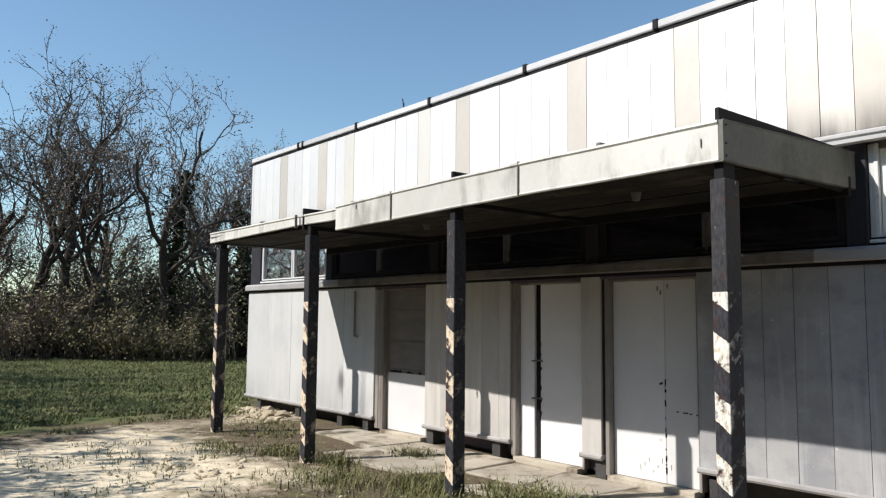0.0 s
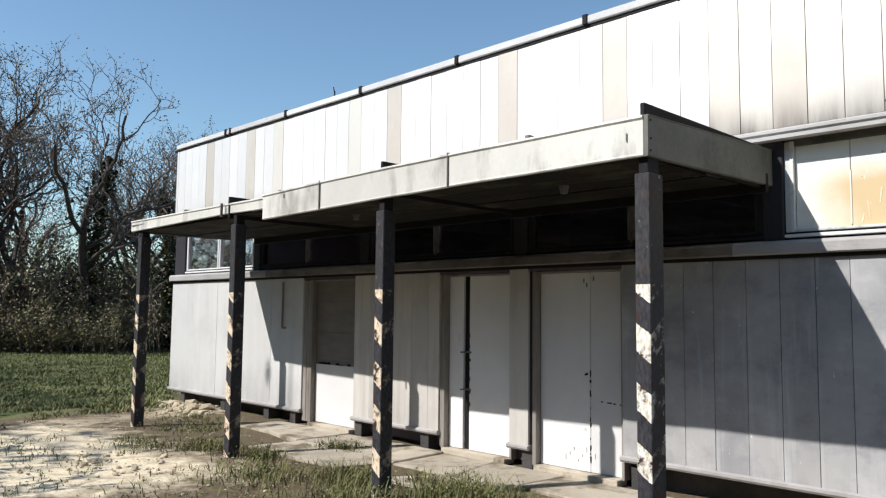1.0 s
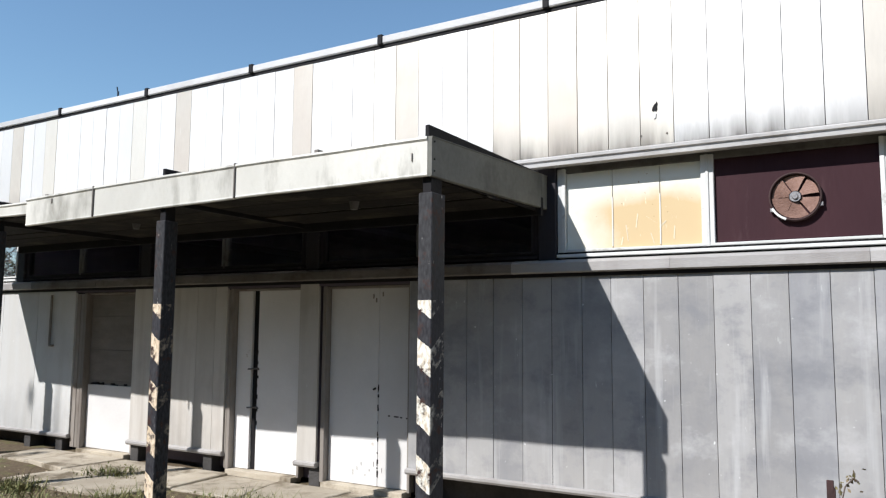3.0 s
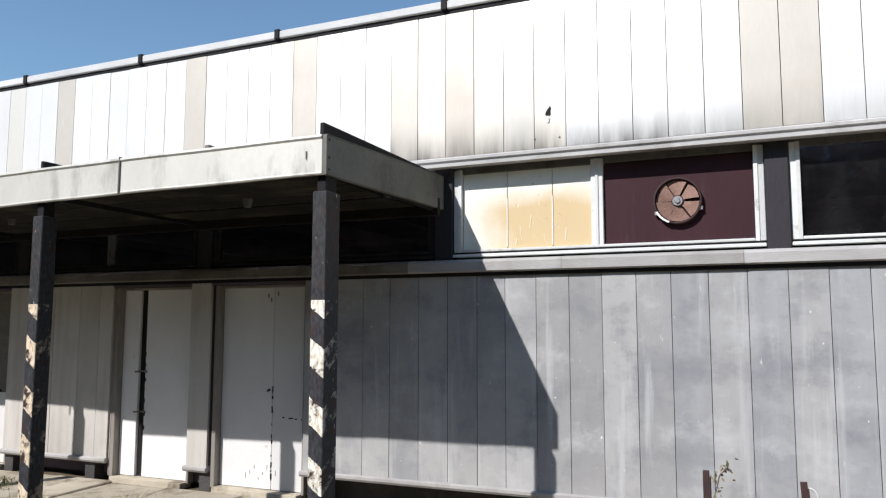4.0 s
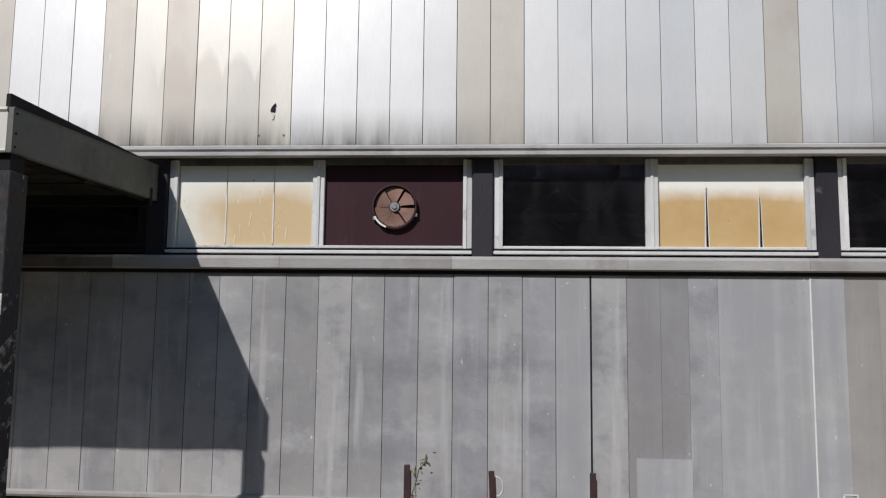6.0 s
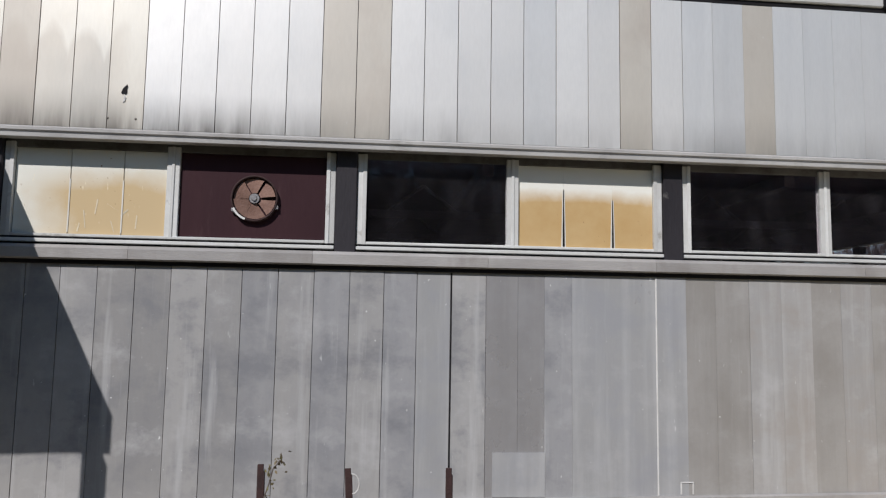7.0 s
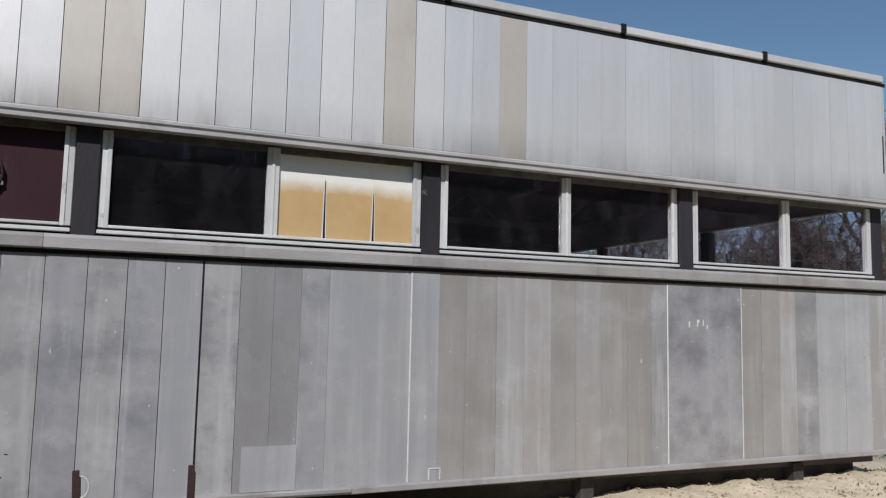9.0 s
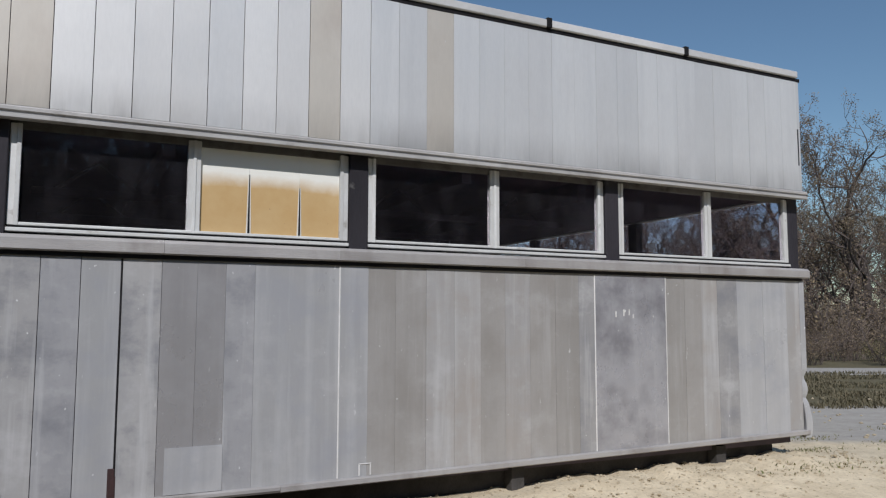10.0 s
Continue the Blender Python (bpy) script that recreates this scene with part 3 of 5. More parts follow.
def fan_unit(parent_x, z):
    """A rusty axial fan let into the board."""
    thing = empty("extractor_fan", parent_x, 0.05, z)
    thing.scale = (0.93, 1, 0.93)
    tagged(thing, "rusty six-bladed extractor fan in the maroon window board", "fan")
    rings = []
    for r, y in ((0.2, 0.02), (0.2, -0.035), (0.192, -0.04), (0.184, -0.035), (0.184, 0.02)):
        rings.append([(r * math.cos(a * math.tau / 36), y, r * math.sin(a * math.tau / 36)) for a in range(36)])
    v, f = tube_points(rings, cap=False)
    raw("ring", v, f, RUST_STAKE, thing, smooth=True)
    # pale arc modelled on the rim in place of a highlight
    rings = []
    for k in range(9):
        a = math.radians(207 + 5.2 * k)
        rings.append([(r * math.cos(a), y, r * math.sin(a)) for r, y in ((0.203, -0.034), (0.203, -0.042), (0.186, -0.042), (0.186, -0.034))])
    v, f = tube_points(rings)
    raw("rim_strip", v, f, BEAD, thing)["label"] = "pale arc set on the rim as its highlight"
    disc = bmesh.new()
    cylinder(disc, (0, 0.03, 0), (0, 0.024, 0), 0.184, sides=36)
    part("dark_opening", disc, BLACK, thing)
    for k in range(6):
        a0 = (k + 0.5) * math.tau / 6 + 0.04
        wide = (0.86, 0.98, 1.02, 1.03, 1.03, 0.84)[k]
        pts, low = [], []
        for i in range(6):
            for j in range(6):
                r = 0.05 + (0.176 - 0.05) * i / 5
                s = (j / 5 - 0.5) * (0.9 + 0.13 * i / 5) * wide
                y = -0.012 + (j / 5 - 0.5) * 0.016
                pts.append((r * math.cos(a0 + s), y, r * math.sin(a0 + s)))
        low = [(p[0], p[1] + 0.003, p[2]) for p in pts]
        faces = []
        for i in range(5):
            for j in range(5):
                q = (i * 6 + j, i * 6 + j + 1, (i + 1) * 6 + j + 1, (i + 1) * 6 + j)
                faces += [q, tuple(36 + n for n in reversed(q))]
        raw("blade", pts + low, faces, RUST, thing, smooth=True)
    hub = bmesh.new()
    cylinder(hub, (0, 0.01, 0), (0, -0.03, 0), 0.046, 0.042, 20)
    cylinder(hub, (0, -0.03, 0), (0, -0.042, 0), 0.026, 0.02, 16)
    part("hub", hub, STEEL, thing, "grey steel hub")
    for a in (-0.35, 3.65):
        tab = bmesh.new()
        c, s = math.cos(a), math.sin(a)
        box(tab, 0.2 * c - 0.016, 0.2 * c + 0.016, -0.03, 0.0, 0.2 * s - 0.02, 0.2 * s + 0.012, 0.003)
        part("bracket", tab, STEEL, thing)


PEEL = surface("peeled_tape", (0.72, 0.66, 0.52), (0.62, 0.52, 0.36), 0.7, scale=20, fine=60)


def window(x0, x1, left_fill, right_fill):
    """Two lights in one aluminium frame between two columns."""
    window_no[0] += 1
    thing = empty("window_%d" % window_no[0], (x0 + x1) / 2, 0, SILL)
    names = {"glass": "dark glass", "foam": "sun-browned sheets", "pale": "bleached yellowed sheets", "fan": "a maroon board"}
    structure(thing, "two-light aluminium window with %s and %s" % (names[left_fill], names[right_fill]) if left_fill != right_fill else "two-light aluminium window with dark dusty glass", "window")
    ox, oz = (x0 + x1) / 2, SILL

    # frames under the canopy get a copy of the paint darkened for shade
    paint = FRAME_SHADED if -9.3 < x0 < -1.4 else FRAME

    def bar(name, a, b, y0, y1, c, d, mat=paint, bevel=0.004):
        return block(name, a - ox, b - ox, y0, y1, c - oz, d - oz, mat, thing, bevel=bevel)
    xm = (x0 + x1) / 2
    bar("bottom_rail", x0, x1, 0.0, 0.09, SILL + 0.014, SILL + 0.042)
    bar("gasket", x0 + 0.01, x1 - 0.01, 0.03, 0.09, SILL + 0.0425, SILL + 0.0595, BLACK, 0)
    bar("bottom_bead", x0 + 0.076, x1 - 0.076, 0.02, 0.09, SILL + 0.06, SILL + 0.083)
    # head rail coloured dark for the shadow under the drip edge
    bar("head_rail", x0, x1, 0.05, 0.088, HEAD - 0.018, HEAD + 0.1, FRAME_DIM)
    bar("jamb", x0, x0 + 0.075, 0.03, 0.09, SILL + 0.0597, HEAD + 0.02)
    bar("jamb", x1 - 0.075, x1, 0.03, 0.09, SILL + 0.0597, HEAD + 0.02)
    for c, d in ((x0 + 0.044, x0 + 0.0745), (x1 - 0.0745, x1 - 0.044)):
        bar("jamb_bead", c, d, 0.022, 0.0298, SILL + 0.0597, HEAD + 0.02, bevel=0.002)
    bar("mullion", xm - 0.05, xm + 0.05, 0.028, 0.09, SILL + 0.0597, HEAD + 0.02, FRAME_DIM if paint == FRAME_SHADED else FRAME)
    bar("mullion_rib", xm - 0.012, xm + 0.012, 0.018, 0.0278, SILL + 0.0597, HEAD + 0.02, FRAME_DIM if paint == FRAME_SHADED else FRAME, 0.002)
    for a, b, fill in ((x0 + 0.075, xm - 0.05, left_fill), (xm + 0.05, x1 - 0.075, right_fill)):
        if fill == "glass":
            pane = bar("pane", a, b, 0.055, 0.059, SILL + 0.086, HEAD - 0.021, GLASS, 0)
            pane.visible_shadow = False
        elif fill == "fan":
            bar("board", a, b, 0.06, 0.08, SILL + 0.086, HEAD - 0.021, FAN_BOARD)
            fan_unit((a + b) / 2 + 0.012, 2.625)
        elif fill == "foam":
            cuts = [a, a + 0.335 * (b - a), a + 0.70 * (b - a), b]
            for c, d in zip(cuts, cuts[1:]):
                bar("sheet", c + 0.0005, d - 0.0005, 0.06, 0.072, SILL + 0.086, HEAD - 0.021, FOAM, 0.0)
            for c, top in zip(cuts[1:-1], (2.79, 2.71)):
                for name, lo, hi, tip, y, mat in (("gap", -0.009, 0.011, 0.002, 0.057, BLACK), ("tape", -0.02, -0.009, -0.006, 0.055, WHITE_TAPE), ("tape", 0.011, 0.019, 0.007, 0.055, WHITE_TAPE)):
                    outline = [(c + lo - ox, SILL + 0.088 - oz), (c + hi - ox, SILL + 0.088 - oz), (c + tip + 0.002 - ox, top - oz), (c + tip - 0.003 - ox, top - oz)]
                    v, f = tube_points([[(p, yy, q) for p, q in outline] for yy in (0.0598, y)])
                    raw(name, v, f, mat, thing)
        else:
            cuts = [a, a + 0.36 * (b - a), a + 0.71 * (b - a), b]
            for c, d in zip(cuts, cuts[1:]):
                bar("sheet", c + 0.004, d - 0.003, 0.06, 0.072, SILL + 0.086, HEAD - 0.021, FOAM_PALE, 0.002)
            bar("tape", a, b, 0.074, 0.08, SILL + 0.086, HEAD - 0.021, WHITE_TAPE, 0)
            for c in cuts[1:-1]:
                bar("tape", c - 0.005, c + 0.005, 0.054, 0.059, SILL + 0.1, 2.74, WHITE_TAPE, 0)
            for k, (c, z, h, lean) in enumerate(((0.42, 2.33, 0.06, 0.01), (0.47, 2.36, 0.13, -0.02), (0.53, 2.47, 0.11, 0.012), (0.68, 2.5, 0.05, -0.09), (0.70, 2.46, 0.045, 0.05), (0.83, 2.52, 0.05, -0.08), (0.8, 2.36, 0.1, 0.004), (0.66, 2.33, 0.08, -0.03))):
                x = a + c * (b - a)
                streak = [(x - ox, z - oz), (x + 0.008 - ox, z - 0.006 - oz), (x + lean + 0.012 - ox, z + h - oz), (x + lean + 0.003 - ox, z + h + 0.008 - oz)]
                v, f = tube_points([[(p, y, q) for p, q in streak] for y in (0.0597, 0.0575)])
                raw("peel_mark", v, f, PEEL, thing)


FILLS = [("glass", "glass"), ("glass", "glass"), ("glass", "foam"), ("pale", "fan")] + [("glass", "glass")] * 4
for (c1, c0), fill in zip(zip(COLUMNS, COLUMNS[1:]), FILLS):
    window(c0 + (0.298 if c0 < -11 else 0.088), c1 - 0.088, *fill)

# side wall windows, and interior beams and posts
for k in range(4):
    y0 = 0.17 + k * 2.72
    thing = empty("window_side_%d" % (k + 1), RIGHT - 0.08, y0, SILL)
    structure(thing, "side window with dusty glass beside a dark column", "window")
    block("post", -0.08, 0.04, 2.52, 2.7, -0.05, 0.82, COLUMN, thing)
    block("bottom_rail", -0.05, 0.05, 0.0, 2.515, -0.05, -0.004, FRAME, thing)
    pane = block("pane", -0.004, 0.004, 0.002, 2.515, 0.0, 0.81, GLASS, thing, bevel=0)
    pane.visible_shadow = False
for k in range(12):
    x = 6.73 - 1.37 * k
    structure(block("ceiling_beam", x - 0.05, x + 0.05, 0.3, DEPTH - 0.1, 2.93 if k % 2 else 2.84, 3.055, STEEL_DIM), "grey steel roof beam across the hall", "beam")
for y in (1.5, 3.4, 5.6, 8.0):
    structure(block("ceiling_rail", 1.6, 7.3, y - 0.035, y + 0.035, 2.72, 2.79, STEEL_DIM), "long grey steel rail under the roof beams", "beam")
    for k in range(4):
        x = 6.3 - 1.5 * k
        bm = bmesh.new()
        cylinder(bm, (x, y, 2.785), (x + 0.35, y, 3.05), 0.018, sides=8)
        cylinder(bm, (x + 0.7, y, 2.785), (x + 0.35, y, 3.05), 0.018, sides=8)
        structure(part("truss_web", bm, STEEL_DIM), "thin steel truss bars", "beam")
for k in range(5):
    structure(block("inner_column", 7.0 - 3.1 * k, 7.16 - 3.1 * k, 4.2, 4.36, 0.3, 2.86, COLUMN), "dark steel column inside the hall", "column")


# ---- doors in the front wall ----
def door(no, x0, x1, label, leaves, y=0.09):
    """A painted door of one or two leaves in a steel frame. leaves: splits across the width."""
    thing = empty("door_%d" % no, (x0 + x1) / 2, y, 0.05)
    structure(thing, label, "door")
    w = (x1 - x0) / 2
    block("frame_jamb", -w - 0.05, -w, -0.075, 0.05, 0.0, 1.99, JAMB, thing)
    block("frame_jamb", w, w + 0.03, -0.04, 0.05, 0.0, 1.99, JAMB, thing)
    block("frame_head", -w, w, -0.03, 0.05, 1.968, 1.99, JAMB, thing)
    block("threshold", -w, w, -0.12, 0.05, -0.05, 0.012, CONCRETE, thing)
    return thing, w


d1, w = door(1, -7.765, -6.83, "door with a grey upper board and a white lower panel", 1)
block("lower_panel", -w + 0.004, w - 0.004, 0.0, 0.04, 0.016, 0.815, DOOR, d1)
block("upper_board", -w + 0.004, w - 0.004, 0.012, 0.045, 0.82, 1.966, SHUTTER, d1, "grey weathered board")
for z in (0.86, 1.25, 1.68):
    block("board_batten", -w + 0.01, w - 0.01, 0.006, 0.0118, z, z + 0.012, SHUTTER, d1)
random.seed(3)
for k in range(9):
    x = random.uniform(-w + 0.05, w - 0.08)
    block("torn_edge", x, x + random.uniform(0.03, 0.07), -0.001, 0.0115, 0.816, 0.82 + random.uniform(0.006, 0.03), BLACK, d1, bevel=0)
d2, w = door(2, -5.12, -4.17, "white double door chained ajar with a dark gap", 2)
block("leaf", -w + 0.004, -w + 0.226, 0.0, 0.045, 0.016, 1.966, DOOR, d2)
block("leaf", -w + 0.324, w - 0.004, 0.0, 0.045, 0.016, 1.966, DOOR, d2)
block("gap_post", -w + 0.23, -w + 0.32, 0.03, 0.06, 0.016, 1.966, BLACK, d2)
for z in (0.68, 1.1):
    part("handle", cylinder(cylinder(bmesh.new(), (-w + 0.21, -0.025, z), (-w + 0.36, -0.025, z + 0.012), 0.009), (-w + 0.345, -0.024, z), (-w + 0.345, 0.004, z), 0.009), FRAME_DIM, d2)
for k in range(7):
    z = 0.5 + 0.13 * k + random.uniform(-0.03, 0.03)
    block("paint_chip", -w + 0.325, -w + 0.325 + random.uniform(0.008, 0.02), -0.002, 0.0, z, z + random.uniform(0.015, 0.05), BLACK, d2, bevel=0)
d3, w = door(3, -3.78, -2.79, "white double door with chipped paint along the joint", 2)
SPLIT = 0.125
block("leaf", -w + 0.004, SPLIT - 0.003, 0.0, 0.045, 0.016, 1.966, DOOR, d3)
block("leaf", SPLIT + 0.001, w - 0.004, 0.0, 0.045, 0.016, 1.966, DOOR, d3)
part("handle", cylinder(cylinder(bmesh.new(), (SPLIT - 0.05, -0.02, 0.955), (SPLIT - 0.02, -0.02, 0.97), 0.009), (SPLIT - 0.04, -0.02, 0.96), (SPLIT - 0.04, 0.0, 0.96), 0.009), BLACK, d3)
for x, z in ((-0.08, 1.86), (-0.045, 1.82), (0.035, 1.88)):
    part("latch", box(bmesh.new(), SPLIT + x, SPLIT + x + 0.016, -0.008, 0.0, z, z + 0.045, 0.003), JAMB, d3)
random.seed(11)
for k in range(22):
    z = 0.04 + 0.92 * random.random()
    part("paint_chip", box(bmesh.new(), SPLIT - 0.007 + random.uniform(-0.004, 0.002), SPLIT + 0.002 + random.uniform(-0.004, 0.008), -0.002, 0.0, z, z + random.uniform(0.012, 0.06), 0), BLACK, d3)
for k in range(4):
    x = SPLIT + 0.12 + 0.07 * k
    part("paint_chip", box(bmesh.new(), x, x + random.uniform(0.02, 0.055), -0.002, 0.0, 0.70 - 0.004 * k, 0.712 - 0.004 * k, 0), BLACK, d3)
for k in range(8):
    x = SPLIT - 0.3 + 0.05 * k
    z = 0.1 + 0.05 * (k % 3)
    part("paint_chip", box(bmesh.new(), x, x + 0.006, -0.002, 0.0, z, z + random.uniform(0.02, 0.07), 0), SHUTTER, d3)


# ---- canopy ----
canopy = empty("canopy", -5.3, -1.95, 2.6)
tagged(canopy, "flat entrance canopy with stained cream metal fascia and rotten soffit", "canopy")
CX, CY, CZ = canopy.location


def cblock(name, x0, x1, y0, y1, z0, z1, mat, label="", bevel=0.005):
    return block(name, x0 - CX, x1 - CX, y0 - CY, y1 - CY, z0 - CZ, z1 - CZ, mat, canopy, label, bevel)


def fascia(x0, x1, lows, highs, name="fascia", y=-1.95, y_start=None):
    """A folded sheet with a lip at the top and bottom and a slight sag; lows, highs: its edges at both ends."""
    rings = []
    for i in range(13):
        f = i / 12
        x, z0, z1 = x0 + (x1 - x0) * f, lows[0] + (lows[1] - lows[0]) * f, highs[0] + (highs[1] - highs[0]) * f
        prof = [(0.03, z0 + 0.03), (0.03, z0), (0.002, z0), (-0.003, z0 + 0.008), (0.0, z0 + 0.02), (0.0, z1 - 0.03), (-0.012, z1 - 0.016), (-0.008, z1), (0.06, z1 + 0.004), (0.06, z1 - 0.02)]
        d = 0.007 * noise.noise((x * 1.7, z0, 3))
        ya = y if y_start is None else y_start + (y - y_start) * f
        rings.append([(x - CX, ya + py + d - CY, pz + d * 0.8 - CZ) for py, pz in prof])
    v, f = tube_points(rings)
    return raw(name, v, f, FASCIA, canopy)


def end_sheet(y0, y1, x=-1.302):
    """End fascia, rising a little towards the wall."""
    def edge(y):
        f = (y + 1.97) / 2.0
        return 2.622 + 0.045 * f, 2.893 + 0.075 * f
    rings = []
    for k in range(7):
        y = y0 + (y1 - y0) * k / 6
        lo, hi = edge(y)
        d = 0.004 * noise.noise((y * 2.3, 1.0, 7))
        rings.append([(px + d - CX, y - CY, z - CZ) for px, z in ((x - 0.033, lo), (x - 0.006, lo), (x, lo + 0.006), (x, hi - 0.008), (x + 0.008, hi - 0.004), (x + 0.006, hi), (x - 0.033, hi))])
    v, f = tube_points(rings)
    raw("fascia_end", v, f, FASCIA_SHADED, canopy)["label"] = "grey-green end fascia with its shade put into the paint"


fascia(-9.62, -6.78, (2.695, 2.703), (2.845, 2.82), y=-1.93, y_start=-1.82)
fascia(-6.77, -5.9, (2.70, 2.685), (2.816, 2.81), y=-1.955, y_start=-1.93)
fascia(-5.9, -4.87, (2.567, 2.584), (2.832, 2.86), y=-1.97)
fascia(-4.86, -3.112, (2.586, 2.615), (2.862, 2.886), y=-1.97)
fascia(-3.102, -1.335, (2.617, 2.626), (2.886, 2.893), y=-1.97)
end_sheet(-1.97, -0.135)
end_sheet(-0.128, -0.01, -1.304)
cblock("fascia_end", -9.62, -9.59, -1.81, -0.1, 2.7, 2.845, FASCIA)
for x, top in ((-1.4, 2.985), (-4.02, 2.945), (-6.71, 2.893)):
    cblock("beam", x + 0.025, x + 0.06, -1.94, -0.16, 2.64, top, BLACK, "black steel roof beam")
cblock("beam", -9.56, -9.42, -1.78, -0.16, 2.68, 2.83, BLACK, "black steel roof beam")
cblock("roof_sheet", -9.58, -5.8, -1.84, -0.1, 2.768, 2.789, TRIM)
cblock("roof_sheet", -6.62, -5.88, -1.93, -0.1, 2.745, 2.766, TRIM)
cblock("roof_sheet", -5.9, -1.34, -1.955, -0.1, 2.79, 2.815, TRIM)
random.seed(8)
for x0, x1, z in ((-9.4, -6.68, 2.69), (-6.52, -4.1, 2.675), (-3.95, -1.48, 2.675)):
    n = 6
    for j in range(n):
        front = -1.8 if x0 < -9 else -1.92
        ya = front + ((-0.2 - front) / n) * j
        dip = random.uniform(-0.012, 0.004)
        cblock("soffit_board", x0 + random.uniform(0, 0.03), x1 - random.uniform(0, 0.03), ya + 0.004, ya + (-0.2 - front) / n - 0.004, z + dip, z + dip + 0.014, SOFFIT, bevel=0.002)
cblock("ledger", -9.1, -1.3, -0.155, -0.1, 2.6, 2.76, BLACK)
for x in (-5.4, -2.6):
    part("lamp_stub", cylinder(bmesh.new(), (x - CX, -1.1 - CY, 2.68 - CZ), (x - CX, -1.1 - CY, 2.61 - CZ), 0.045, 0.03, 14), FRAME_DIM, canopy, "round grey lamp stub")
for x, z in ((-5.6, 2.825), (-2.3, 2.885), (-4.2, 2.845), (-7.9, 2.83)):
    part("roof_clip", box(bmesh.new(), x - 0.02 - CX, x + 0.02 - CX, -1.965 - CY if x > -6 else -1.87 - CY, -1.9 - CY if x > -6 else -1.8 - CY, z - 0.01 - CZ, z + 0.03 - CZ, 0.004), SHUTTER, canopy)
part("fascia_scar", box(bmesh.new(), -5.5 - CX, -5.485 - CX, -1.976 - CY, -1.97 - CY, 2.76 - CZ, 2.805 - CZ, 0.0), SHUTTER, canopy)
part("fascia_scar", box(bmesh.new(), -1.459 - CX, -1.452 - CX, -1.978 - CY, -1.972 - CY, 2.735 - CZ, 2.79 - CZ, 0.0), SHUTTER, canopy)
for z in (2.66, 2.74, 2.86):
    part("screw", cylinder(bmesh.new(), (-1.299 - CX, -1.94 - CY, z - CZ), (-1.294 - CX, -1.94 - CY, z - CZ), 0.007, sides=8), BLACK, canopy)
for x, z1 in ((-6.775, 2.812), (-4.865, 2.855), (-3.107, 2.883)):
    part("joint_strip", box(bmesh.new(), x - 0.006 - CX, x + 0.006 - CX, -1.987 - CY, -1.955 - CY, z1 - 0.265 - CZ if x > -5 else z1 - 0.15 - CZ, z1 + 0.012 - CZ, 0.003), SHUTTER, canopy)


# ---- posts ----
def stripe_material(name, light, wear, share):
    """Black post with worn slanted warning bands on its lower part."""
    m, t, b = shader(name)
    obj = node(t, "ShaderNodeTexCoord").outputs["Object"]
    sep = node(t, "ShaderNodeSeparateXYZ", {0: obj})
    x, y, z = sep.outputs[0], sep.outputs[1], sep.outputs[2]
    rnd = node(t, "ShaderNodeObjectInfo").outputs["Random"]
    slant = calc(t, "ADD", z, calc(t, "SUBTRACT", calc(t, "MULTIPLY", x, 0.75), calc(t, "MULTIPLY", y, 0.75)))
    n = grain(t, where(t, (1, 1, 1), calc(t, "MULTIPLY", rnd, 31.0)), 11.0, 5.0, 0.65)
    n2 = grain(t, where(t, (1, 1, 0.4)), 55.0, 3.0)
    slant = calc(t, "ADD", slant, calc(t, "MULTIPLY", calc(t, "SUBTRACT", n, 0.5), 0.05))
    saw = calc(t, "FRACT", calc(t, "MULTIPLY", calc(t, "ADD", slant, 10.0 - 0.13), 1 / 0.375))
    band = calc(t, "LESS_THAN", saw, share)
    band = calc(t, "MULTIPLY", band, calc(t, "LESS_THAN", z, 1.8))
    keep = span(t, n, *wear)
    black = mix(t, span(t, n2, 0.35, 0.7), (0.02, 0.02, 0.024), (0.05, 0.05, 0.056))
    faded = mix(t, span(t, n2, 0.35, 0.7), (0.022, 0.022, 0.024), (0.05, 0.05, 0.053))
    black = mix(t, span(t, z, 1.8, 1.82), black, faded)
    rust = mix(t, span(t, n, 0.35, 0.65), (0.10, 0.045, 0.03), (0.05, 0.025, 0.02))
    col = mix(t, span(t, n, 0.56, 0.68), black, rust)
    lite = mix(t, span(t, n2, 0.42, 0.72), light, (0.42, 0.32, 0.2))
    fleck = grain(t, where(t, (1.5, 1.5, 0.5), calc(t, "MULTIPLY", rnd, 17.0)), 26.0, 4.0, 0.7)
    col = mix(t, span(t, fleck, 0.68, 0.72, 0.0, 0.8), col, (0.5, 0.48, 0.44))
    keep = calc(t, "MULTIPLY", keep, span(t, fleck, 0.33, 0.40))
    # the side towards the wall end: paint worn off, and its shade painted in
    side_dark = calc(t, "MULTIPLY", calc(t, "GREATER_THAN", x, 0.107), span(t, n, 0.38, 0.5, 0.55, 1.0))
    keep = calc(t, "MULTIPLY", keep, calc(t, "SUBTRACT", 1.0, side_dark))
    col = mix(t, calc(t, "MULTIPLY", band, keep), col, lite)
    t.links.new(col, b.inputs["Base Color"])
    t.links.new(span(t, n2, 0.3, 0.7, 0.5, 0.7), b.inputs["Roughness"])
    b.inputs["Specular IOR Level"].default_value = 0.2
    bn = node(t, "ShaderNodeBump", {"Height": n, "Strength": 0.25, "Distance": 0.01})
    t.links.new(bn.outputs[0], b.inputs["Normal"])
    return m


STRIPES = stripe_material("striped_post_paint", (0.76, 0.74, 0.66), (0.66, 0.56), 0.47)
STRIPES_RUSTY = stripe_material("rusty_striped_post_paint", (0.70, 0.58, 0.44), (0.62, 0.52), 0.5)


